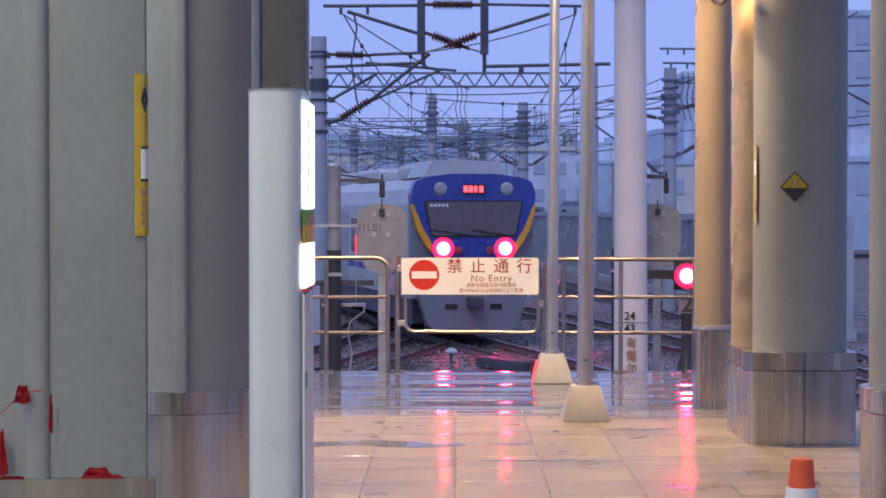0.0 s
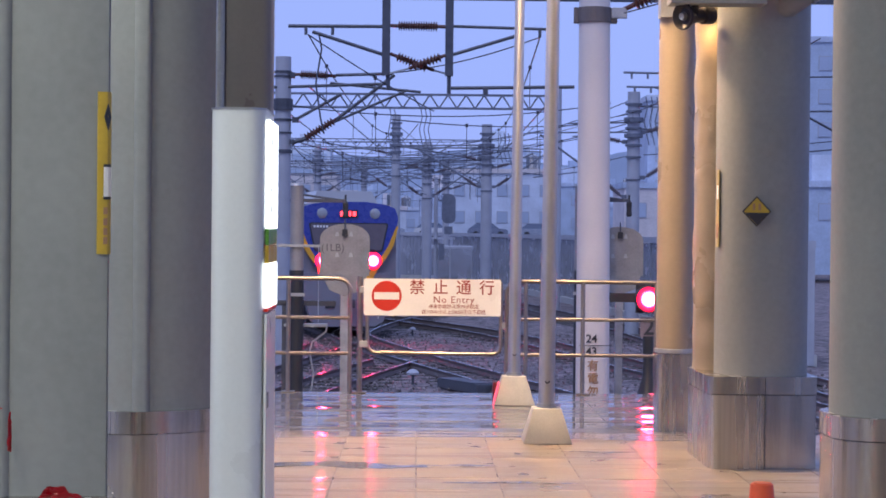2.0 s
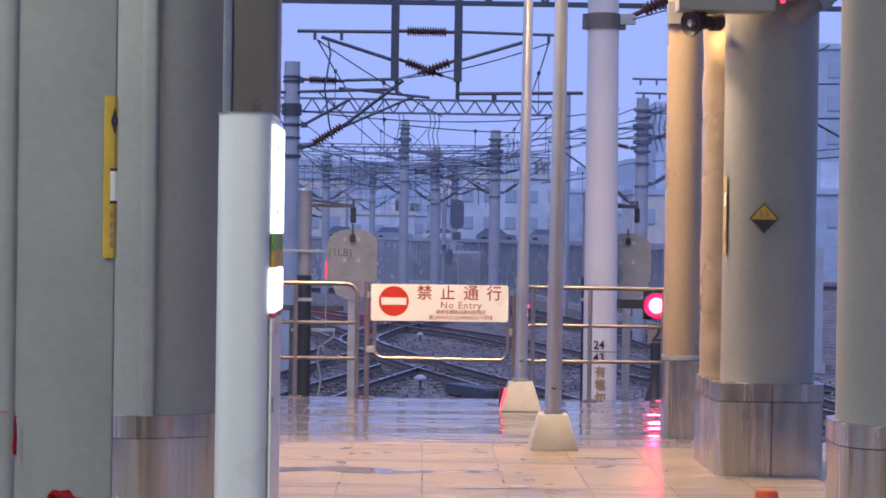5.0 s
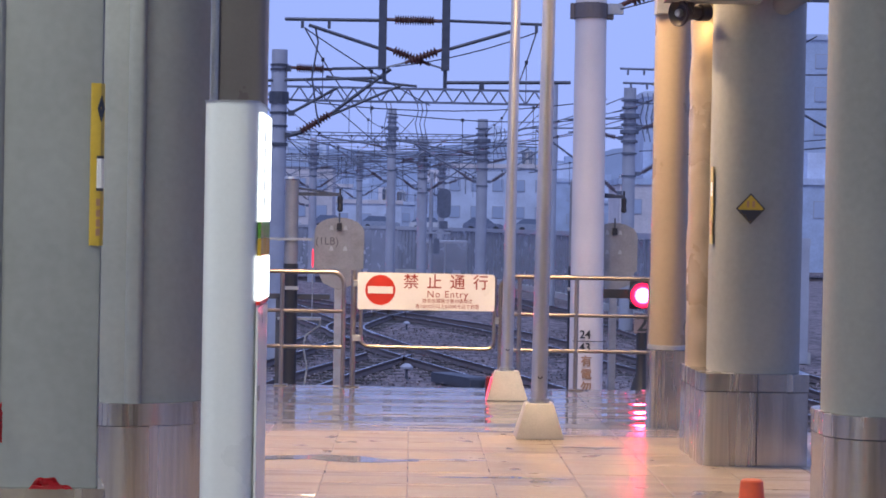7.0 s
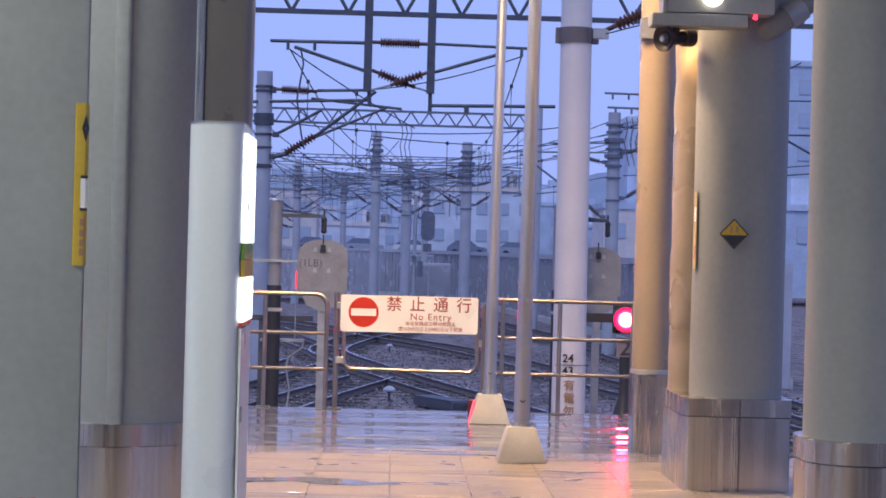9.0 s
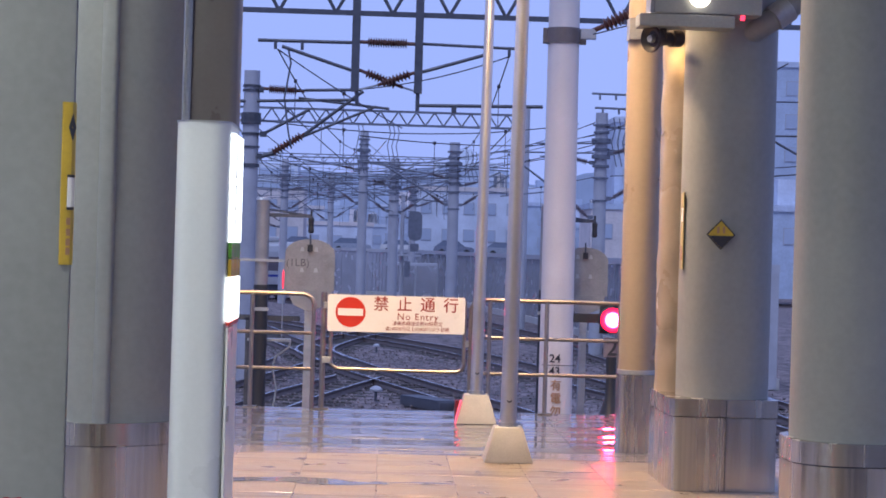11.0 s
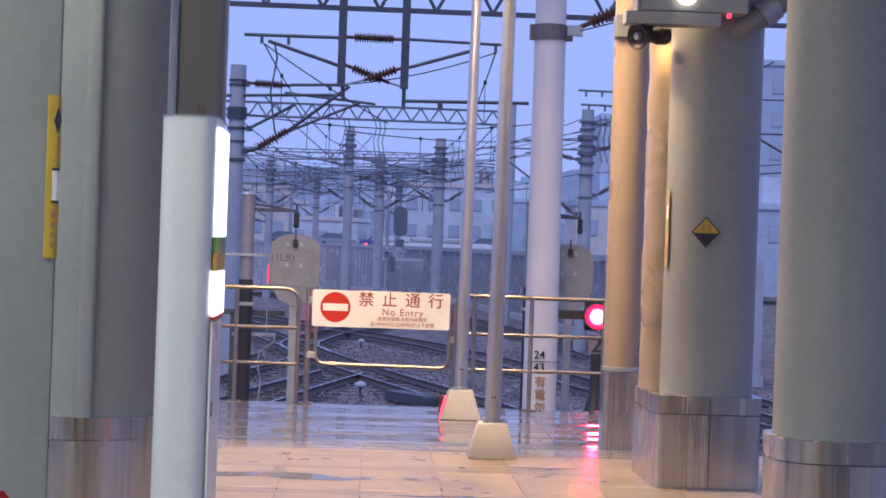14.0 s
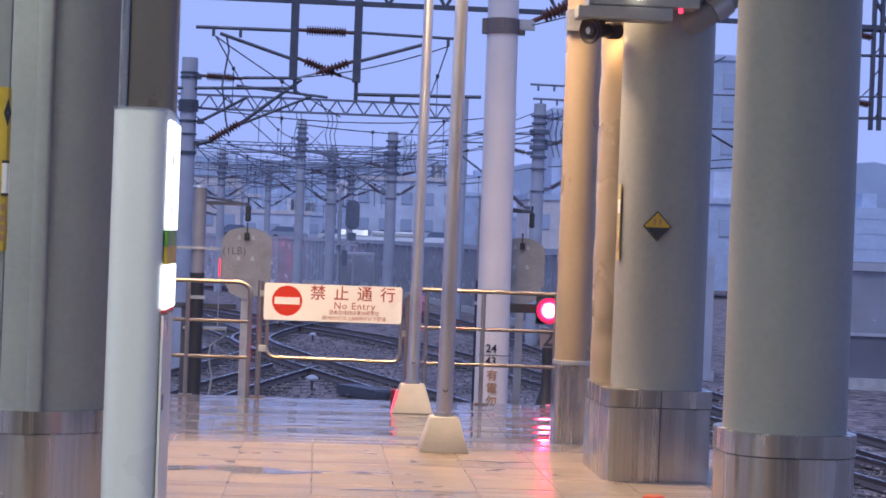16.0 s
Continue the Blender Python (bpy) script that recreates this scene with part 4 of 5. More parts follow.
def truss(y, x0, x1, z0, z1, pitch, t, mounts, first=0.0):
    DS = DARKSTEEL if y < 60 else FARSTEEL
    g = tagged(empty("portal_truss"), "dark steel lattice portal over the tracks", "portal", "overhead portals")
    for z in (z0, z1):
        part("chord", bx(x0, x1, y - t / 2, y + t / 2, z - t / 2, z + t / 2), DS, g)
    bm = bmesh.new()
    n = int((x1 - x0) / pitch)
    for i in range(n):
        u = x0 + first + i * pitch
        rod(bm, (u, y, z0), (u + pitch / 2, y, z1), t * 0.36, seg=6)
        rod(bm, (u + pitch / 2, y, z1), (u + pitch, y, z0), t * 0.36, seg=6)
    part("lattice", bm, DS, g)
    for x, r in mounts:
        part("leg", rd((x, y, BZ - cutting(y)), (x, y, z1 + 0.3), r, r * 0.9, seg=16), MAST, g, "concrete portal leg")
    return g


truss(36, -9.0, 13.0, 6.13, 7.15, 1.13, 0.095, ((-9.0, 0.2), (13.0, 0.2)), 0.02)
truss(70, -6.2, 5.45, 6.22, 6.74, 0.70, 0.085, ((-6.2, 0.17), (5.4, 0.17)))
truss(112, -11, 4.2, 6.6, 7.1, 0.8, 0.06, ((-11, 0.17), (4.2, 0.17)))
truss(150, -14, 0.5, 6.6, 7.1, 0.9, 0.07, ((-14, 0.17), (0.5, 0.17)))

# hanging frame under the first portal
hf = tagged(empty("hanging_frame", pose(0, 36, 0)), "dark steel drop frame with brown insulators", "drop frame")
for x in (-0.655, 0.60):
    part("upright", bx(x - 0.08, x + 0.08, -0.09, 0.09, 4.57, 7.1), DARKSTEEL, hf)
insulator((-0.575, 0, 5.56), (0.52, 0, 5.55), 0.105, hf, 16, 0.14)
insulator((-0.575, 0, 5.0), (0.30, 0, 4.68), 0.10, hf, 10, 0.16)
insulator((-0.2, -0.12, 4.70), (0.52, -0.12, 4.97), 0.10, hf, 8, 0.12)
part("link", rd((-0.575, -0.12, 4.60), (-0.2, -0.12, 4.70), 0.02, seg=6), GALV, hf)
part("link", rd((0.30, 0, 4.68), (0.52, 0, 4.62), 0.02, seg=6), GALV, hf)
part("stay_tube", rd((-2.6, 0, 5.53), (-0.73, 0, 5.54), 0.035, seg=8), DARKSTEEL, hf)
part("stay_tube", rd((-2.12, 0, 5.42), (-0.70, 0, 4.98), 0.035, seg=8), DARKSTEEL, hf)
part("stay_tube", rd((0.68, 0, 5.56), (2.6, 0, 5.52), 0.03, seg=8), DARKSTEEL, hf)
part("stay_tube", rd((0.68, 0, 5.0), (2.05, 0, 5.42), 0.035, seg=8), DARKSTEEL, hf)
for x in (-2.25, -1.72, 2.4):
    part("clip", bx(x - 0.03, x + 0.03, -0.03, 0.03, 5.36, 5.55), DARKSTEEL, hf)
part("drop", rd((-0.62, 0, 4.58), (-0.60, 0, 4.30), 0.04, seg=8), DARKSTEEL, hf)
part("drop", rd((0.60, 0, 4.58), (0.60, 0, 4.22), 0.04, seg=8), DARKSTEEL, hf)
part("lower_arm", rd((0.60, 0, 4.33), (3.1, 0, 4.38), 0.035, seg=8), DARKSTEEL, hf)
part("clip", bx(1.28, 1.38, -0.03, 0.03, 4.2, 4.36), DARKSTEEL, hf)
part("knob", bx(2.68, 2.74, -0.03, 0.03, 4.2, 4.36), DARKSTEEL, hf)


def ringed_mast(x, y, top, r, rings, cantilevers):
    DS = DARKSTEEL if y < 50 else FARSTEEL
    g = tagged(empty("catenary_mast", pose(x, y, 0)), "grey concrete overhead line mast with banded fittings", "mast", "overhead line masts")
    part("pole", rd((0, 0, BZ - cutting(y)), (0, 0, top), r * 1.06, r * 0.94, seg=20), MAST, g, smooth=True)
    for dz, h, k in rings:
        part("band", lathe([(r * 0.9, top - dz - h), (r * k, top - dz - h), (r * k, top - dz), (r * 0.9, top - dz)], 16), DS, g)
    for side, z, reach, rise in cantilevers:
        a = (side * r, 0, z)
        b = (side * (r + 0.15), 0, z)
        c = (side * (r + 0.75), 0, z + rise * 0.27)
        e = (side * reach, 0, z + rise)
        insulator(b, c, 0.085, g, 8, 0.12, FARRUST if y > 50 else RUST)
        part("clamp", bx(min(a[0], b[0]), max(a[0], b[0]), -0.05, 0.05, z - 0.06, z + 0.06), DS, g)
        part("strut", rd(c, e, 0.032, seg=8), DS, g)
        top_z = z + rise + 0.05
        part("arm", rd((side * r, 0, top_z + 0.05), (side * (reach + 0.35), 0, top_z), 0.026, seg=8), DS, g)
        part("registration_arm", rd((side * reach * 0.45, 0, z + rise * 0.42), (side * (reach + 0.2), 0, z + rise * 0.30), 0.02, seg=6), DS, g)
        part("dropper", rd((side * reach, 0, z + rise), (side * reach, 0, z + rise * 0.32), 0.014, seg=5), DS, g)
    return g


RINGS = ((0.35, 0.06, 1.32), (0.58, 0.06, 1.22), (0.80, 0.14, 1.48), (1.10, 0.06, 1.28), (1.30, 0.12, 1.42), (1.62, 0.07, 1.28), (2.0, 0.05, 1.2), (2.7, 0.05, 1.12))
ringed_mast(-3.065, 41, 5.39, 0.19, ((0.32, 0.05, 1.08), (0.42, 0.05, 1.08), (0.95, 0.26, 1.18), (1.4, 0.05, 1.1), (1.7, 0.04, 1.1), (2.1, 0.08, 1.12)), ())
mc = tagged(empty("cantilever", pose(-2.85, 40.9, 0)), "dark tubular cantilever with ribbed insulators", "cantilever")
insulator((0.0, 0, 4.99), (0.98, 0, 4.96), 0.105, mc, 14, 0.18)
part("tube", rd((0.98, 0, 4.98), (2.25, 0, 5.03), 0.035, seg=8), DARKSTEEL, mc)
part("tube", rd((-1.2, 0, 4.66), (2.2, 0, 4.80), 0.035, seg=8), DARKSTEEL, mc)
part("tube", rd((0.05, 0, 3.46), (0.35, 0, 3.55), 0.05, seg=8), DARKSTEEL, mc)
insulator((0.22, 0, 3.50), (1.02, 0, 4.0), 0.105, mc, 10, 0.1)
part("tube", rd((1.0, 0, 3.98), (2.3, 0, 5.0), 0.04, seg=8), DARKSTEEL, mc)
part("tube", rd((0.1, 0, 3.98), (1.1, 0, 4.55), 0.035, seg=8), DARKSTEEL, mc)
part("tube", rd((0.9, 0, 3.90), (2.6, 0, 4.66), 0.03, seg=8), DARKSTEEL, mc)
part("tube", rd((0.85, 0, 4.80), (2.9, 0, 4.62), 0.03, seg=8), DARKSTEEL, mc)
part("clamp", bx(-0.05, 0.06, -0.05, 0.05, 4.9, 5.03), DARKSTEEL, mc)
part("clamp", bx(-0.05, 0.06, -0.05, 0.05, 3.4, 3.52), DARKSTEEL, mc)
part("clamp", bx(0.0, 0.15, -0.05, 0.05, 3.9, 4.02), DARKSTEEL, mc)

ringed_mast(2.82, 74, 5.85, 0.225, RINGS, ((1, 3.3, 2.6, 1.5), (-1, 3.3, 2.8, 1.5), (-1, 4.4, 3.4, 0.5), (1, 4.1, 1.9, 0.6)))
ringed_mast(6.68, 56, 5.85, 0.205, RINGS, ((1, 3.2, 2.2, 1.4), (-1, 2.6, 2.9, 1.9), (-1, 4.3, 1.7, 0.5), (1, 4.6, 1.5, 0.7)))
ringed_mast(0.47, 87, 5.75, 0.225, RINGS, ((-1, 3.2, 2.9, 1.6), (1, 3.2, 2.5, 1.5), (-1, 4.5, 2.6, 0.4), (1, 4.3, 2.9, 0.5)))
ringed_mast(-0.96, 80, 6.6, 0.20, RINGS, ((-1, 3.4, 2.8, 1.6), (1, 4.2, 2.2, 0.9), (-1, 4.9, 3.1, 0.4)))
ringed_mast(-5.3, 96, 6.0, 0.2, RINGS, ((1, 3.4, 2.6, 1.5), (-1, 3.4, 2.5, 1.5), (1, 4.4, 3.2, 0.4), (-1, 2.4, 2.8, 0.6)))
ringed_mast(1.65, 104, 5.6, 0.19, RINGS, ((-1, 3.2, 2.6, 1.5), (-1, 4.3, 3.0, 0.4), (1, 3.9, 2.2, 0.8)))
ringed_mast(-3.6, 122, 6.4, 0.2, RINGS, ((1, 3.4, 2.6, 1.5), (-1, 3.2, 2.6, 1.6), (1, 4.7, 3.0, 0.4), (-1, 4.8, 2.2, 0.5)))
ringed_mast(-7.4, 133.5, 6.6, 0.2, RINGS, ((1, 3.6, 2.6, 1.5), (-1, 3.2, 2.6, 1.6)))
ringed_mast(-10.5, 123, 6.4, 0.2, RINGS, ((1, 3.6, 2.8, 1.5),))
ringed_mast(13.2, 48, 6.2, 0.2, RINGS, ((-1, 3.2, 3.0, 1.5),))
sa = tagged(empty("cantilever", pose(9.3, 56, 0)), "dark steel gantry arm on a concrete post", "cantilever")
part("post", rd((0, 0, BZ), (0, 0, 6.7), 0.2, 0.18, seg=16), MAST, sa, smooth=True)
for z, reach in ((6.42, 2.95), (5.98, 2.85)):
    part("tube", rd((-0.15, 0, z), (-reach, 0, z + 0.03), 0.035, seg=8), FARSTEEL, sa)
    for u in (reach - 0.25, reach - 0.75, reach - 1.15):
        part("clip", bx(-u - 0.03, -u + 0.03, -0.03, 0.03, z - 0.16, z + 0.03), FARSTEEL, sa)
part("brace", rd((-0.15, 0, 5.5), (-2.0, 0, 6.0), 0.03, seg=8), FARSTEEL, sa)

rf = tagged(empty("hanging_frame", pose(11.12, 36, 0)), "dark steel drop frame with brown insulators", "drop frame")
for x in (-0.085, 0.085):
    part("upright", bx(x - 0.035, x + 0.035, -0.06, 0.06, 4.05, 7.1), DARKSTEEL, rf)
for k in range(6):
    part("brace", rd((-0.085, 0, 4.2 + k * 0.45), (0.085, 0, 4.42 + k * 0.45), 0.014, seg=6), DARKSTEEL, rf)
for z in (6.05, 5.55, 4.28):
    part("stay_tube", rd((-0.45, 0, z), (1.4, 0, z + 0.05), 0.03, seg=8), DARKSTEEL, rf)
insulator((-0.45, 0, 4.62), (-0.1, 0, 4.56), 0.08, rf, 6, 0.12)
insulator((-0.42, 0, 5.98), (-0.1, 0, 5.92), 0.08, rf, 6, 0.12)

# ---- overhead wires ----
WIRE = mat("wire", (0.06, 0.06, 0.075), 0.5, 0.5, bump=0.0)


def wire(a, b, sag, r=0.012, droppers=0):
    g = tagged(empty("overhead_wire"), "thin dark overhead line wire", "wire", "overhead wires")
    a, b = Vector(a), Vector(b)
    pts = [a.lerp(b, k / 10) - Vector((0, 0, sag * 4 * (k / 10) * (1 - k / 10))) for k in range(11)]
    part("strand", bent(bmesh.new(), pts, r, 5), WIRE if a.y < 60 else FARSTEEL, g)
    for k in range(droppers):
        f = (k + 0.5) / droppers
        p = a.lerp(b, f) - Vector((0, 0, sag * 4 * f * (1 - f)))
        part("dropper", rd(p, p - Vector((0, 0, 0.9)), r * 0.6, seg=5), WIRE, g)
        part("clamp", box(bmesh.new(), p.x - 0.035, p.x + 0.035, p.y - 0.03, p.y + 0.03, p.z - 0.04, p.z + 0.04), WIRE, g)
    return g


for (a, b, s, d) in (((-2.2, 36, 5.36), (-1.0, 70, 5.2), 0.5, 4), ((-2.2, 36, 4.35), (-1.0, 70, 4.3), 0.05, 0), ((2.4, 36, 5.36), (3.0, 70, 5.4), 0.5, 4), ((2.7, 36, 4.2), (3.0, 70, 4.3), 0.05, 0),
                     ((-1.0, 70, 5.3), (-5.0, 112, 5.5), 0.4, 3), ((3.0, 70, 5.3), (0.6, 112, 5.4), 0.4, 3), ((0.0, 70, 5.6), (-3.2, 112, 5.6), 0.4, 2), ((2.4, 36, 5.36), (-2.2, 41, 5.0), 0.25, 0),
                     ((-2.2, 36, 5.36), (0.35, 41, 4.2), 0.05, 1), ((-3.0, 41, 4.3), (5.0, 47, 4.85), 0.3, 2), ((-0.6, 41, 4.0), (6.6, 56, 5.0), 0.2, 2), ((-3.4, 41, 4.2), (-5.2, 96, 5.0), 0.4, 3),
                     ((6.6, 56, 5.6), (2.9, 74, 5.2), 0.2, 1), ((6.6, 56, 4.9), (0.5, 87, 5.0), 0.3, 2), ((-5.0, 70, 4.9), (5.4, 70, 5.1), 0.1, 2), ((-5.0, 80, 4.4), (6.0, 80, 4.5), 0.05, 3),
                     ((-6, 96, 5.4), (4, 96, 5.2), 0.1, 2), ((-8, 112, 5.5), (4, 112, 5.4), 0.1, 3), ((-12, 122, 5.8), (3, 120, 5.6), 0.1, 3), 
                     ((-7, 36, 5.5), (-6, 70, 5.4), 0.4, 3), ((6.5, 36, 5.6), (6.6, 56, 5.2), 0.3, 2), ((11, 36, 4.9), (13.2, 48, 5.2), 0.2, 1),
                     ((8.0, 36, 5.4), (6.8, 56, 5.4), 0.3, 2), ((7.0, 56, 3.9), (13.2, 48, 4.2), 0.05, 0), ((6.0, 30, 4.1), (14, 36, 4.9), 0.05, 0)):
    wire(a, b, s, 0.011 + 0.00006 * max(a[1], b[1]), d)

rnd = random.Random(17)
POSTS = [(2.82, 74, 5.7), (6.68, 56, 5.7), (0.47, 87, 5.6), (-0.96, 80, 6.4), (-5.3, 96, 5.8), (1.65, 104, 5.5), (-3.6, 122, 6.2), (-7.4, 133.5, 6.4), (-10.5, 123, 6.2), (-3.07, 41, 5.2), (-6.2, 70, 6.5), (5.4, 70, 6.5), (4.2, 112, 6.8), (-11, 112, 6.8)]
for i in range(44):
    a, b = rnd.sample(POSTS, 2)
    wire((a[0], a[1], a[2] - rnd.uniform(0, 2.4)), (b[0], b[1], b[2] - rnd.uniform(0, 2.4)), rnd.uniform(0.05, 0.3), 0.014, rnd.randrange(1, 4))


def jumper_cables(x, y, z0, z1, n):
    g = tagged(empty("jumper_cable", pose(x, y, 0)), "loops of dark jumper cable hanging from the line", "cable", "jumper cables")
    for k in range(n):
        u = k * 0.17
        part("loop", bent(bmesh.new(), [(u, 0, z0), (u + 0.06, 0, z0 - 0.3), (u - 0.05, 0, (z0 + z1) / 2), (u + 0.05, 0, z1 + 0.3), (u + 0.12, 0, z1)], 0.018, 6), FARSTEEL if y > 50 else DARKSTEEL, g)


jumper_cables(7.05, 56, 5.7, 4.2, 4)
jumper_cables(3.35, 74, 5.5, 4.3, 3)
jumper_cables(0.1, 70, 6.2, 4.6, 3)
jumper_cables(-1.1, 70, 6.2, 4.3, 2)
jumper_cables(-2.0, 36.1, 5.4, 3.4, 1)

# ---- line-side equipment ----
sg = tagged(empty("block_signal", pose(0.95, 92, 0)), "grey colour-light signal with a maroon cabinet", "signal")
part("post", rd((0, 0, BZ), (0, 0, 4.2), 0.1, seg=10), MAST, sg)
part("maroon_case", bx(-0.62, -0.2, -0.2, 0.1, 2.0, 3.0, bevel=0.03), mat("maroon_paint", (0.13, 0.04, 0.045), 0.5), sg, "maroon case")
part("head", prism(oval(0.7, 1.5, 0.3, 5), -0.15, 0.1, "y"), FARSTEEL, sg, m=pose(0.65, 0, 2.6))
part("base_box", bx(0.42, 0.85, -0.2, 0.1, 1.3, 1.7), FARSTEEL, sg)
part("platform", bx(-0.6, 1.0, -0.3, 0.2, 1.05, 1.15), MAST, sg)
for x in (-0.55, 0.3):
    part("lamp_case", bx(x - 0.15, x + 0.15, -0.2, 0.1, 0.0, 0.8), FARSTEEL, sg)
cb = tagged(empty("relay_cabinet", pose(1.75, 96, BZ)), "pale grey lineside relay cabinet", "cabinet")
part("body", bx(-1.2, 1.2, -0.5, 0.5, 0.2, 2.35, bevel=0.05), MAST, cb)
part("plinth", bx(-1.25, 1.25, -0.55, 0.55, 0, 0.2), CONCRETE, cb)
for x in (-0.58, 0.58):
    part("door", bx(x - 0.53, x + 0.53, -0.53, -0.505, 0.3, 2.2), FENCE, cb)
# ---- noise wall ----
FENCEDARK = mat("noise_wall_lower", (0.17, 0.17, 0.20), 0.4, 0.2, var=0.15, scale=1.2)
def noise_wall(pts, near, label):
    """Posts, ribbed panels, coping and plinth along the points; the near stretch has darker lower panels."""
    wall = tagged(empty("noise_wall"), label, kind="structure")
    line = smooth_line(pts, 2.4)
    for a, b in zip(line, line[1:]):
        d = b - a
        m = Matrix.Translation((a.x, a.y, BZ)) @ Matrix.Rotation(math.atan2(-d.x, d.y), 4, "Z")
        L = d.length
        part("panel", bx(-0.06, 0.06, 0.09, L - 0.09, 0.25, 2.78), FENCE, wall, m=m)
        if a.y < near:
            part("lower_panel", bx(-0.075, -0.06, 0.09, L - 0.09, 0.25, 1.25), FENCEDARK, wall, "darker lower panel", m=m)
            part("middle_rail", bx(-0.13, -0.1, 0.09, L - 0.09, 1.25, 1.33), MAST, wall, m=m)
        n = 2 if a.y < 50 else 8
        bm = bmesh.new()
        for k in range(n):
            u = 0.16 + k * (L - 0.3) / n
            box(bm, -0.10, -0.06, u, u + (0.13 if n > 3 else 0.05), 0.3, 2.74)
        part("ribs", bm, FENCE, wall, m=m)
        part("post", bx(-0.12, 0.1, -0.09, 0.09, 0, 2.8), MAST if a.y < 52 else FENCE, wall, m=m)
        part("coping", bx(-0.16, 0.14, 0, L, 2.80, 3.0), MAST, wall, "pale coping", m=m)
        part("plinth", bx(-0.2, 0.2, 0, L, -0.1 - cutting(b.y), 0.25), CONCRETE, wall, m=m)
    return wall


noise_wall([(9.42, 43.2), (7.9, 66), (6.4, 84), (4.2, 104), (2.6, 114), (0.6, 117.2), (-2.1, 118.5)], 70, "grey ribbed noise wall with a pale coping along the railway")
noise_wall([(28, 40), (19, 41.2), (12.8, 42.3), (9.6, 42.9)], 70, "grey panelled noise wall with darker lower panels and pale coping")
FAR = [(3.0, 133.6), (-3.0, 133.8), (-14, 136), (-24, 137), (-34, 137.5)]
wall2 = tagged(empty("noise_wall"), "far grey ribbed noise wall behind the tracks", kind="structure")
for a, b in zip(FAR, FAR[1:]):
    d = Vector(b) - Vector(a)
    m = Matrix.Translation((*a, BZ)) @ Matrix.Rotation(math.atan2(-d.x, d.y), 4, "Z")
    L = d.length
    part("panel", bx(-0.06, 0.06, 0, L, -0.7, 2.8), FENCE, wall2, m=m)
    bm = bmesh.new()
    for k in range(int(L / 0.4)):
        box(bm, -0.1, -0.06, k * 0.4, k * 0.4 + 0.16, 0.1, 2.75)
        box(bm, 0.06, 0.1, k * 0.4, k * 0.4 + 0.16, 0.1, 2.75)
    part("ribs", bm, FENCE, wall2, m=m)
    part("coping", bx(-0.16, 0.16, 0, L, 2.8, 3.0), MAST, wall2, m=m)

# ---- the town behind ----
rnd = random.Random(11)
# wall and pane colours carry the haze: paler, bluer, closer in tone
TOWN = [mat("hazed_wall_%s" % n, c, 0.8, var=0.18, scale=0.6, fine=6) for n, c in (("grey", (0.45, 0.51, 0.63)), ("pale", (0.54, 0.59, 0.69)), ("beige", (0.60, 0.55, 0.55)), ("slate", (0.39, 0.46, 0.58)))]
PANE = mat("hazed_pane", (0.36, 0.42, 0.54), 0.6, rough_var=0.0, var=0.05, bump=0.0)


def town_house(x, y, w, d, h, k):
    g = tagged(empty("town_house", pose(x, y, BZ)), ("flat-roofed concrete town house with rows of windows", "town house with roof tank and dark windows, paled for haze", "beige town house behind the railway", "dark grey town building in the haze")[k], "house", "town houses")
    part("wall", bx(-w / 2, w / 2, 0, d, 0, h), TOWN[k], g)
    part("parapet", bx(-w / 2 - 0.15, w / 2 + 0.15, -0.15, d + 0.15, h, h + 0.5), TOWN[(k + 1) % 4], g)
    storeys = max(1, int((h - 0.6) / 3.0))
    n = max(2, int(w / 2.4))
    for s in range(storeys):
        z = h - 2.6 - s * 3.0
        if z < 2.0:
            break
        for i in range(n):
            u = -w / 2 + (i + 0.5) * w / n
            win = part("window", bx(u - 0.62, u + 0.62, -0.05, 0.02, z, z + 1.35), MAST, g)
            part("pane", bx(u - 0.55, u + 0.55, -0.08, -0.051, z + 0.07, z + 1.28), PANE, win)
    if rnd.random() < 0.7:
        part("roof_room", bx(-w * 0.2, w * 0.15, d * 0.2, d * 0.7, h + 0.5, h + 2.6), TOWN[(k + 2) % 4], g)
    if rnd.random() < 0.6:
        part("water_tank", lathe([(0.7, h + 0.5), (0.75, h + 0.7), (0.75, h + 2.0), (0.3, h + 2.3)], 12), STEEL, g, m=pose(w * 0.3, d * 0.4, 0))
    return g


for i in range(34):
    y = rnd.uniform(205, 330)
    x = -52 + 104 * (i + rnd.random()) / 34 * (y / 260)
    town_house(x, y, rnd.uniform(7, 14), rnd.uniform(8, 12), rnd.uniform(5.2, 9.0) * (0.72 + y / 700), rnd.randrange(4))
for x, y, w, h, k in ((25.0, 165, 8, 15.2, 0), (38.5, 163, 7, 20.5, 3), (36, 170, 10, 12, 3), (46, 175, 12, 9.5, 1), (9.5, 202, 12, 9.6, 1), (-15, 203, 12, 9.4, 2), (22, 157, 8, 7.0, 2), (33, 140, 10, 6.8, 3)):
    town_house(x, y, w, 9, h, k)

rnd = random.Random(29)
# distance haze painted into the far walls as pale blues
HAZE = [mat("haze_tinted_wall_%s" % n, c, 0.85, var=0.12, scale=0.3, fine=2) for n, c in (("blue", (0.42, 0.50, 0.64)), ("grey", (0.50, 0.57, 0.68)), ("light", (0.60, 0.66, 0.76)))]
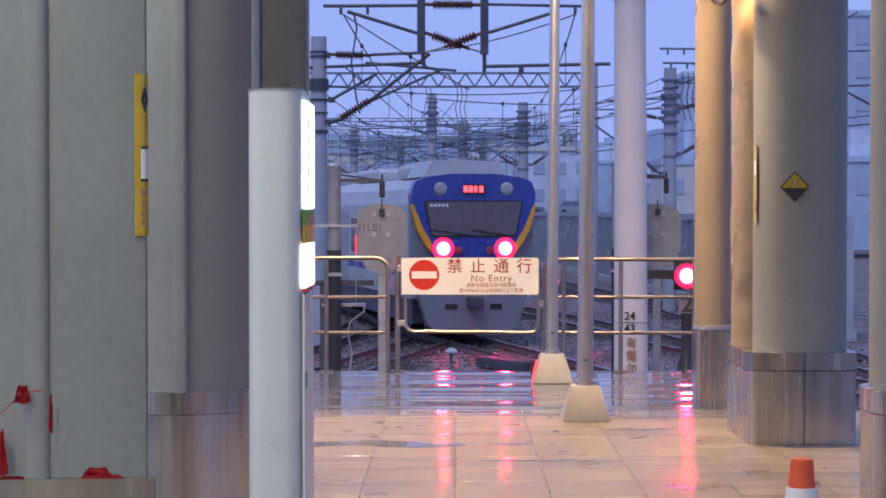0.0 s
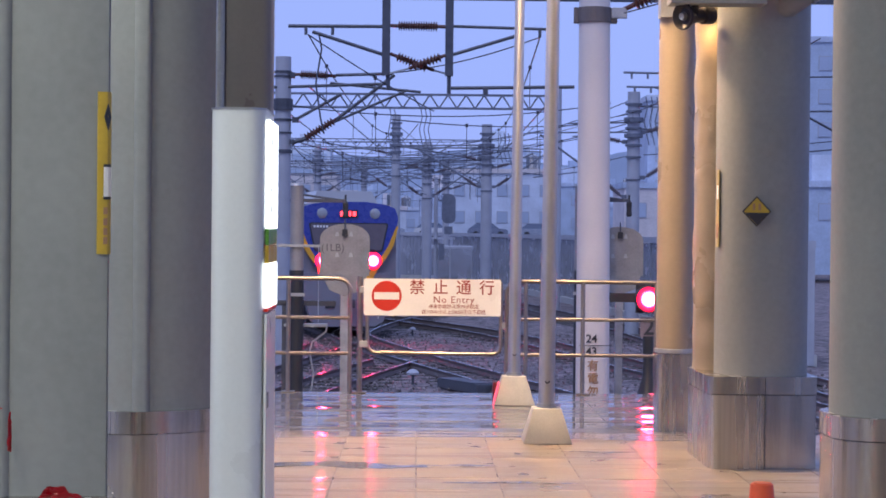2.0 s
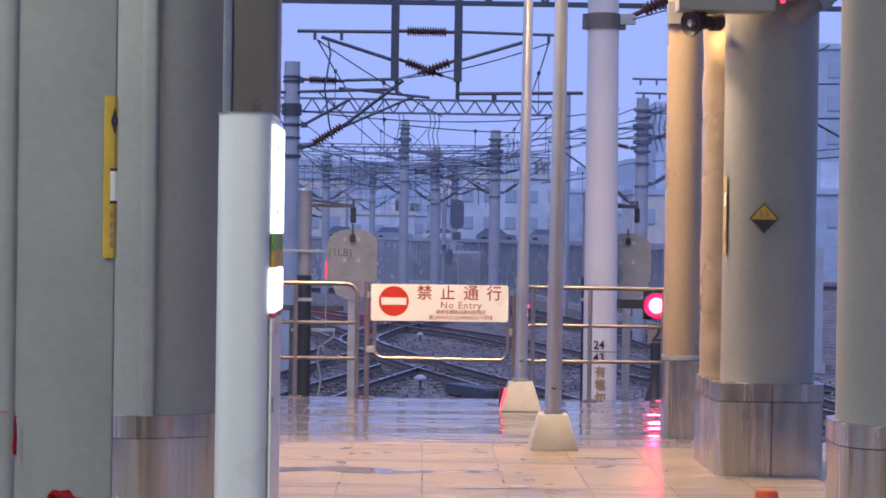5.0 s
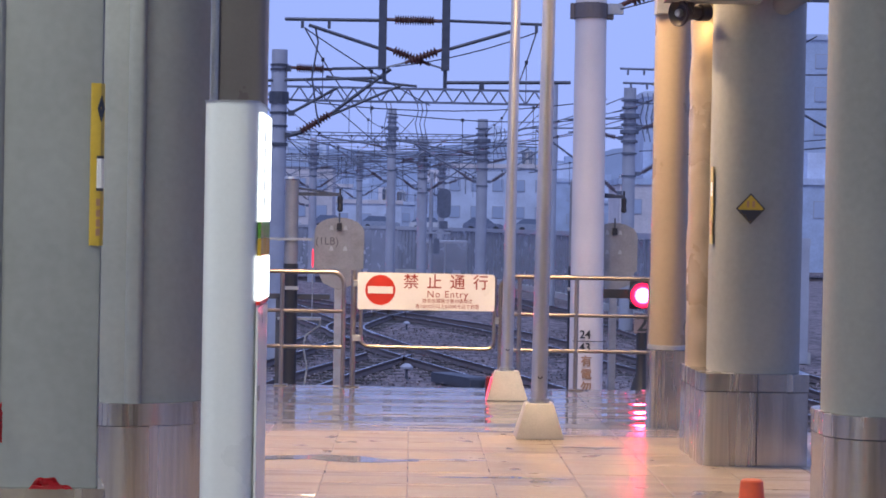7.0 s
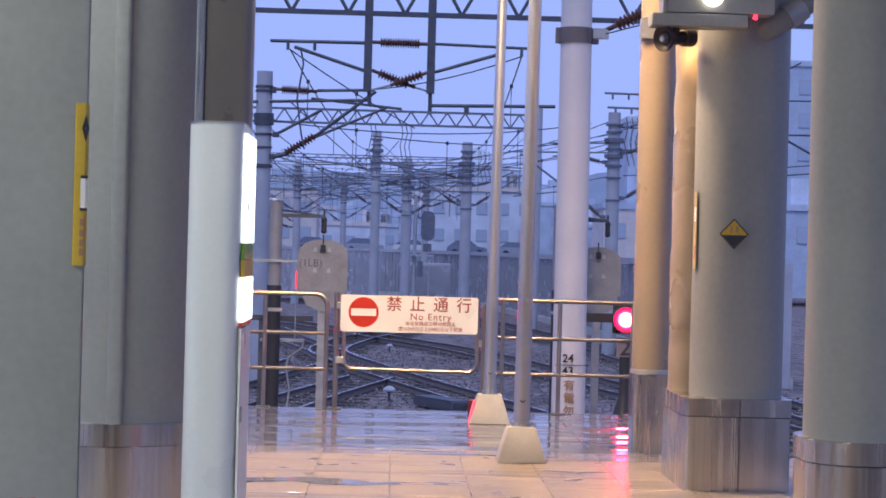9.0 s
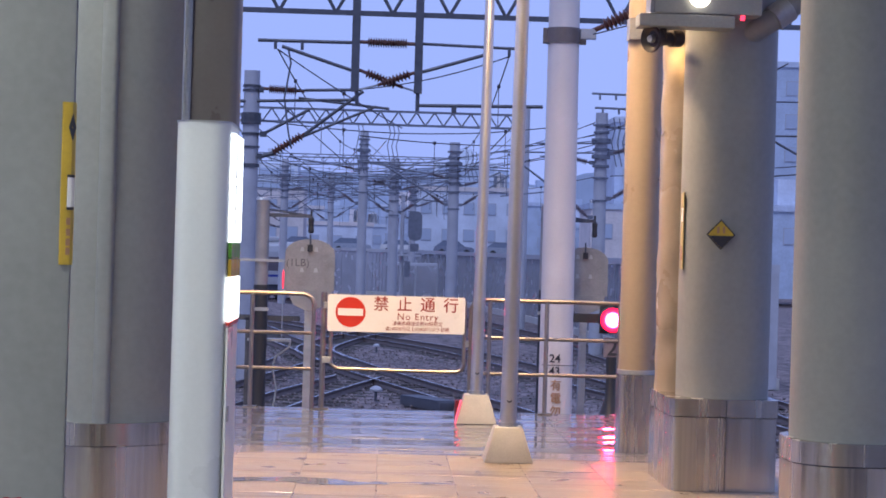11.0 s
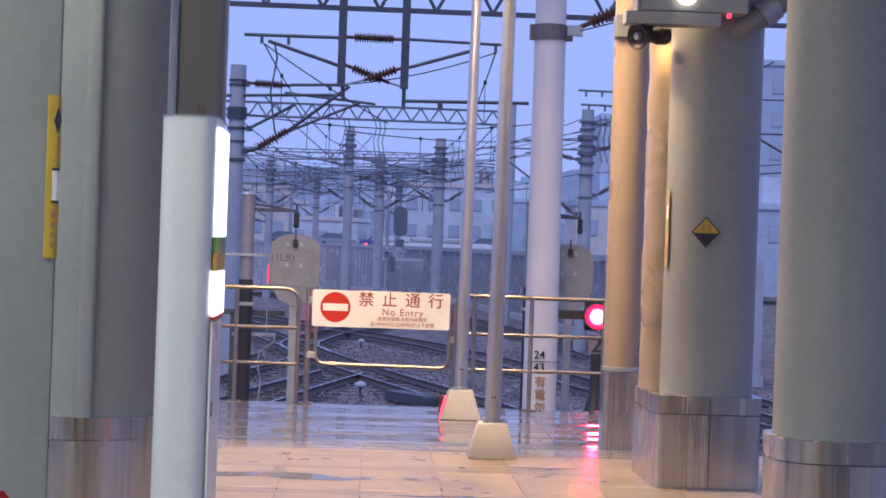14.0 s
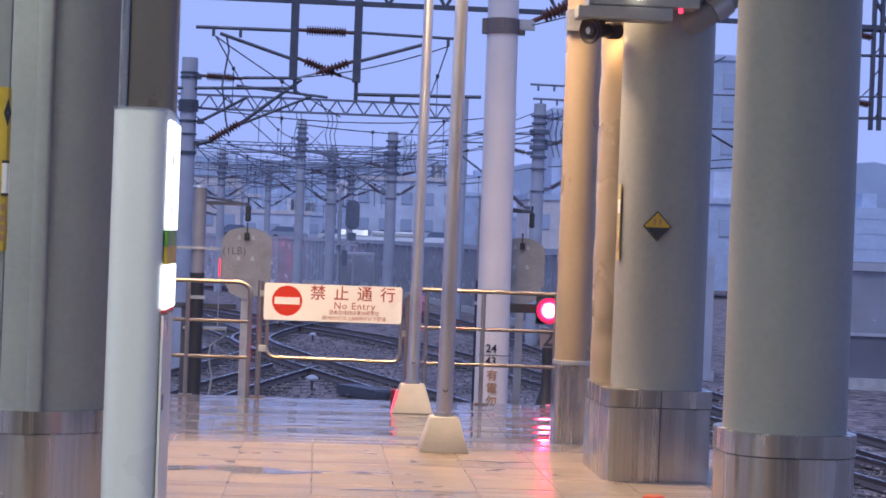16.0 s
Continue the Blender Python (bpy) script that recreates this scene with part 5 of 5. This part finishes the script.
for i in range(26):
    y = rnd.uniform(390, 560)
    x = (-0.13 + 0.46 * (i + rnd.random()) / 26) * y
    w, h = rnd.uniform(7, 19), rnd.uniform(11, 25)
    g = tagged(empty("far_building", pose(x, y, BZ)), "building far beyond the tracks, coloured pale blue for haze", "building", "far buildings")
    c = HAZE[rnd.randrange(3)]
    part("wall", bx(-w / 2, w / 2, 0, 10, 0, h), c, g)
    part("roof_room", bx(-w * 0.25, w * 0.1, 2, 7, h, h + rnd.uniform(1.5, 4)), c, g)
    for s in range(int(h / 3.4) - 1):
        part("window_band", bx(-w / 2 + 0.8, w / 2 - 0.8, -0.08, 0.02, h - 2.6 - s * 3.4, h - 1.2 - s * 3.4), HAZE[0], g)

# parked cars above the wall
bank = tagged(solid("road", bx(-40, 70, 189, 197, BZ - 0.1, 0.82), ASPHALT), "raised road behind the noise wall", kind="structure")


# glass colour lightened towards blue for distance haze
CARGLASS = mat("hazed_car_glass", (0.16, 0.19, 0.26), 0.15, var=0.1)


def parked_car(x, y, z, c):
    g = tagged(empty("parked_car", pose(x, y, z)), "small car parked on the road behind the wall", "car", "parked cars")
    part("body", prism([(-2.1, 0.3), (2.1, 0.3), (2.15, 0.7), (1.9, 0.85), (1.1, 0.95), (-2.0, 0.95), (-2.15, 0.6)], -0.85, 0.85, "y"), c, g)
    part("cabin", prism([(1.15, 0.95), (0.5, 1.45), (-1.2, 1.48), (-1.9, 0.95)], -0.72, 0.72, "y"), CARGLASS, g)
    part("roof", prism([(0.5, 1.45), (-1.2, 1.48), (-1.2, 1.52), (0.5, 1.5)], -0.74, 0.74, "y"), c, g)
    for u in (-1.3, 1.35):
        for v in (-0.8, 0.8):
            part("wheel", rd((u, v - 0.1, 0.32), (u, v + 0.1, 0.32), 0.32, seg=14), BLACK, g)


CARS = [mat("car_white", (0.6, 0.6, 0.62), 0.3, var=0.05), mat("car_grey", (0.3, 0.33, 0.4), 0.3, var=0.05), mat("car_dark", (0.18, 0.2, 0.27), 0.3, var=0.05)]
for k, x in enumerate((-14, -8.6, -3.4, 1.8, 7.5, 13.0, 19, 25, 31)):
    parked_car(x, 192 + (k % 2), 0.82, CARS[k * 5 % 3])


# the hills' blue is haze put into their colour
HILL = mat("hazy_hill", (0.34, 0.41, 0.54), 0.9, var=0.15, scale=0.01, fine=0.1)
bm = bmesh.new()
ring = []
for k in range(90):
    x = -500 + k * 12
    h = 36 + 12 * noise.noise((x * 0.006, 3, 1)) + 9 * noise.noise((x * 0.02, 7, 1)) + max(0, x) * 0.03
    ring.append([bm.verts.new((x, 900, -5)), bm.verts.new((x, 905, max(2, h * 1.05))), bm.verts.new((x, 1000, -5))])
for a, b in zip(ring, ring[1:]):
    bm.faces.new((a[0], b[0], b[1], a[1]))
    bm.faces.new((a[1], b[1], b[2], a[2]))
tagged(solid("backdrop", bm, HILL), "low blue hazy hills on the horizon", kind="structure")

# ---- train ----
def end_outline(k=1.0):
    side = [(0.70, 1.62), (0.88, 1.94), (1.10, 2.22), (1.28, 2.52), (1.42, 3.05), (1.45, 3.35), (1.36, 3.62), (1.1, 3.72), (0.5, 3.80)]
    return [(-u * k, v) for u, v in side] + [(u * k, v) for u, v in side[::-1]]


def carriage(end, short=False):
    # short: a second train, cut down to its rear end
    g = tagged(empty("rail_car"), "cut-short rear end of a second blue-fronted train with red tail lamps", "rail car") if short else tagged(empty("train_carriage"), "grey commuter train carriage with blue and yellow cab end" if end else "grey commuter train carriage with dark windows", "train carriage", "train")
    y0 = 0.55 if end else 0.2
    o = [(-1.43, 0.95), (-1.445, 1.2), (-1.445, 3.1), (-1.38, 3.45), (-1.1, 3.66), (-0.5, 3.76), (0.5, 3.76), (1.1, 3.66), (1.38, 3.45), (1.445, 3.1), (1.445, 1.2), (1.43, 0.95)]
    back = 9.5 if short else 19.8
    part("body", prism(o, y0, back, "y"), TRAINGREY, g)
    part("underframe", bx(-1.25, 1.25, 1.0, back - 0.6, 0.35, 0.97), DARKSTEEL, g)
    for y in (5.2,) if short else (3.2, 9.9, 16.6):
        part("roof_unit", bx(-0.85, 0.85, y - 1.9, y + 1.9, 3.72, 4.08, bevel=0.1), TRAINGREY, g, "roof air conditioner")
    for s in (-1, 1):
        for y in (4.0, 8.0) if short else (4.0, 10.0, 16.0):
            part("door", bx(s * 1.452 - 0.01, s * 1.452 + 0.01, y - 0.65, y + 0.65, 1.05, 2.95), GALV, g)
        for y in (2.3, 6.0) if short else (2.3, 6.0, 8.0, 12.0, 14.0, 18.0):
            part("window", bx(s * 1.45 - 0.01, s * 1.45 + 0.01, y - 0.75, y + 0.75, 1.85, 2.75), GLASSDARK, g)
        part("stripe", bx(s * 1.449 - 0.008, s * 1.449 + 0.008, 0.8, back - 0.1, 1.45, 1.6), BLUE, g, "blue waist stripe")
    for y in (2.0, 7.4) if short else (2.6, 4.8, 15.0, 17.2):
        w = part("wheelset", rd((-0.6, y, 0.43), (0.6, y, 0.43), 0.06, seg=8), DARKSTEEL, g)
        for s in (-0.533, 0.533):
            part("wheel", rd((s - 0.06, y, 0.43), (s + 0.06, y, 0.43), 0.43, seg=18), DARKSTEEL, w)
    if end:
        part("cab_shell", prism(rounded([(u * 0.985, v - 0.03) for u, v in o[1:-1]], 1), 0.26, 0.6, "y"), APRON, g, "grey cab shell", smooth=True)
        part("cab_front", prism(rounded(end_outline(), 2), 0.10, 0.5, "y"), BLUE, g, "blue tapering cab mask", smooth=True)
        part("windscreen_frame", prism(rounded([(-0.99, 2.36), (0.99, 2.36), (1.16, 3.19), (-1.16, 3.19)], 2), 0.078, 0.10, "y"), BLACK, g)
        part("windscreen", prism(rounded([(-0.96, 2.40), (0.96, 2.40), (1.12, 3.16), (-1.12, 3.16)], 2), 0.068, 0.078, "y"), GLASSDARK, g, "dark windscreen")
        for s in (-1, 1):
            part("edge_stripe", prism([(s * 1.46, 3.10), (s * 1.32, 2.54), (s * 1.14, 2.22), (s * 0.92, 1.94), (s * 0.73, 1.60), (s * 0.52, 1.60), (s * 0.72, 1.94), (s * 0.97, 2.22), (s * 1.17, 2.54), (s * 1.40, 3.10)], 0.09, 0.30, "y"), STRIPE, g, "yellow edge stripe")
            part("headlamp", lathe([(0.0, 0.02), (0.10, 0.015), (0.15, 0.0), (0.16, -0.05)], 18), GALV, g, "unlit round headlamp", m=pose(s * 0.77, 0.09, 3.46, 90, 0, 0))
            part("lamp_housing", bx(s * 0.62 - 0.36, s * 0.62 + 0.30, 0.062, 0.12, 1.92, 2.28, bevel=0.02), BLUE, g)
            part("tail_lamp", lathe([(0.0, 0.03), (0.13, 0.02), (0.215, 0.0), (0.0, -0.02)], 20), REDGLOW, g, "glowing red tail lamp", m=pose(s * 0.72, 0.05, 2.10, 90, 0, 0))
            # added ring that imitates the halo round the tail lamp
            part("lamp_rim", lathe([(0.216, 0.0), (0.216, 0.02), (0.25, 0.012), (0.25, 0.0)], 24, closed=True), REDHALO, g, "added red glow ring for the tail lamp halo", m=pose(s * 0.72, 0.055, 2.10, 90, 0, 0))
            # small unlit marker lamp of the cab
            part("marker_lamp", lathe([(0.0, 0.03), (0.08, 0.02), (0.1, 0.0)], 12), mat("dull_red", (0.3, 0.05, 0.08), 0.3), g, m=pose(s * 0.36, 0.05, 2.05, 90, 0, 0))
            part("wiper", rd((s * 0.45 - 0.5, 0.06, 2.52), (s * 0.45 + 0.35, 0.06, 2.40), 0.015, seg=6), BLACK, g)
            part("vent", bx(s * 0.52 - 0.14, s * 0.52 + 0.14, 0.10, 0.115, 0.72, 0.84), BLACK, g)
        part("lower_stripe", prism([(-0.73, 1.60), (-0.56, 1.44), (-0.3, 1.40), (0.3, 1.40), (0.56, 1.44), (0.73, 1.60), (0.52, 1.60), (0.3, 1.54), (-0.3, 1.54), (-0.52, 1.60)], 0.085, 0.12, "y"), STRIPE, g, "yellow lower stripe")
        part("led_board", bx(-0.26, 0.26, 0.05, 0.10, 3.34, 3.56), BLACK, g)
        for k, (u, w) in enumerate(((-0.2, 0.1), (-0.08, 0.09), (0.03, 0.06), (0.16, 0.09))):
            part("led_sign", bx(u - w / 2, u + w / 2, 0.04, 0.05, 3.38, 3.52), LED, g, "red glowing letters")
        part("skirt", prism([(-1.05, 0.35), (-0.8, 0.2), (0.8, 0.2), (1.05, 0.35), (1.26, 1.0), (1.28, 1.75), (-1.28, 1.75), (-1.26, 1.0)], 0.12, 0.5, "y"), APRON, g, "grey lower cab apron, darkened for shade")
        for k in range(5):
            part("number_bar", bx(-1.02 + k * 0.09, -0.96 + k * 0.09, 0.066, 0.074, 3.05, 3.11), SIGNWHITE, g)
        part("coupler", bx(-0.16, 0.16, -0.25, 0.2, 0.75, 1.0, bevel=0.03), DARKSTEEL, g)
        part("fairing", prism([(-1.0, 3.74), (-0.8, 4.12), (0.8, 4.12), (1.0, 3.74)], 0.9, 3.0, "y"), TRAINGREY, g, "roof fairing")
    return g


TRAIN = [carriage(True), carriage(False)]
SECOND_TRAIN = carriage(True, short=True)
TRAIN += [copy_thing(TRAIN[1], pose(0, 120, RZ)), copy_thing(TRAIN[1], pose(0, 140, RZ))]

# ---- rain water standing on the paving ----


def puddle(x0, x1, y, half, seed, lip=0.03, deep=0.0009):
    """A shallow pool with a ragged outline and a rounded lip."""
    rn = random.Random(seed)
    ph = [rn.uniform(0, 6.28) for _ in range(5)]
    m = 72
    bm = bmesh.new()
    rings = []
    for k, z in ((1.0, 0.0005), (0.995, deep * 0.45), (0.97, deep * 0.8), (0.90, deep), (0.6, deep)):
        ring = []
        for i in range(m):
            a = 2 * math.pi * i / m
            u = math.cos(a)
            w = 0.62 + 0.22 * math.sin(3 * u + ph[0]) + 0.16 * math.sin(7 * u + ph[1]) + 0.10 * math.sin(15 * u + ph[2] + (2 if math.sin(a) > 0 else 0))
            e = 1 if k == 1.0 else (1 - (1 - k) * lip / 0.03)
            ring.append(bm.verts.new(((x0 + x1) / 2 + (x1 - x0) / 2 * u * e, y + half * (w * math.copysign(abs(math.sin(a)) ** 0.6, math.sin(a)) * e + 0.35 * math.sin(4 * u + ph[3])), z)))
        rings.append(ring)
    for a, b in zip(rings, rings[1:]):
        for i in range(m):
            bm.faces.new((a[i], a[(i + 1) % m], b[(i + 1) % m], b[i]))
    bm.faces.new(rings[-1])
    bmesh.ops.recalc_face_normals(bm, faces=bm.faces[:])
    return tagged(solid("puddle", bm, WETSLAB, smooth=True), "thin pool of rain water on the stone paving", "puddle", "rain puddles")


puddle(-1.30, 0.08, 11.50, 0.17, 1)
puddle(-0.05, 0.52, 11.53, 0.035, 2)
puddle(0.98, 1.52, 12.29, 0.045, 3)
puddle(0.20, 0.95, 13.17, 0.05, 7)
puddle(0.15, 1.0, 10.75, 0.05, 4)

# ---- paving stones ----
tile_me = mesh("tile", bx(-0.2465, 0.2465, -0.2465, 0.2465, -0.018, 0.0, bevel=0.004), PAVING)
rnd = random.Random(3)
for j in range(16):
    for i in range(12):
        t = new("tile", tile_me)
        t.parent = platform
        t.matrix_basis = pose(-3.0 + 0.25 + 0.5 * i, 13.45 - 0.25 - 0.5 * j, 0.0 - rnd.random() * 0.0015, rnd.uniform(-0.12, 0.12), rnd.uniform(-0.12, 0.12), 0)
wet_me = mesh("tile", bx(-0.247, 0.247, -0.247, 0.247, -0.018, 0.0, bevel=0.003), WETSLAB)
for j in range(7):
    for i in range(12):
        t = new("tile", wet_me)
        t.parent = platform
        d = 0.5 if j < 6 else 0.262
        t.matrix_basis = pose(-2.75 + 0.5 * i, 13.452 + 0.5 * j + d / 2, -0.0005 - rnd.random() * 0.0012, rnd.uniform(-0.10, 0.10), rnd.uniform(-0.10, 0.10), 0) @ Matrix.Diagonal((1, d / 0.5, 1, 1))
bm = bmesh.new()
for j in range(16, 54):
    for i in range(12):
        x, y = -2.75 + 0.5 * i, 13.2 - 0.5 * j
        box(bm, x - 0.2465, x + 0.2465, y - 0.2465, y + 0.2465, -0.018, 0)
tagged(part("tiles", bm, PAVING, platform), kind="stuff")


def motions():
    line = smooth_line(TRACKS["through"][3:], 0.5)

    def at(s):
        k = min(max(s / 0.5, 0), len(line) - 1.001)
        i = int(k)
        return line[i].lerp(line[i + 1], k - i)

    gone = [(0, 0), (0.5, 2.6), (1.0, 5.3), (1.5, 8.2), (2.0, 11.3), (2.5, 14.7), (3.0, 18.3), (3.5, 22.0), (4.0, 25.9), (5, 34.5), (6, 43.5), (7, 52.8), (8, 62.2), (9, 71.6), (10, 81), (11, 90), (12, 98.6),
            (12.5, 102.6), (13, 106.5), (13.5, 110.4), (14, 114.3), (15, 122), (16, 130)]
    for k, car in enumerate(TRAIN):
        rows = []
        for t, s in gone:
            a, b = at(s + 20.3 * k), at(s + 20.3 * k + 17)
            d = b - a
            rows.append((t, Matrix.Translation((a.x, a.y, RZ - cutting(a.y))) @ Matrix.Rotation(math.atan2(-d.x, d.y), 4, "Z")))
        walk(car, rows)
    # seconds, x, y, turn
    cross = [(0, -22.0, 103.5, -42), (7, -21.6, 104.0, -42), (9, -18.6, 107.4, -42), (10, -15.6, 110.8, -42), (11, -12.1, 114.8, -41), (11.6, -9.9, 117.6, -40), (12.0, -8.3, 119.7, -40), (12.3, -7.1, 121.0, -40),
             (12.5, -6.4, 121.8, -40), (13.0, -4.2, 124.0, -41), (13.5, -2.1, 126.0, -44), (13.8, -0.9, 127.2, -55), (14.1, 0.1, 128.2, -72), (14.5, 0.6, 128.9, -92), (15.0, 0.5, 129.0, -98), (16, 0.5, 129.0, -98)]
    walk(SECOND_TRAIN, [(t, pose(x, y, RZ - cutting(y), 0, 0, a)) for t, x, y, a in cross])


motions()
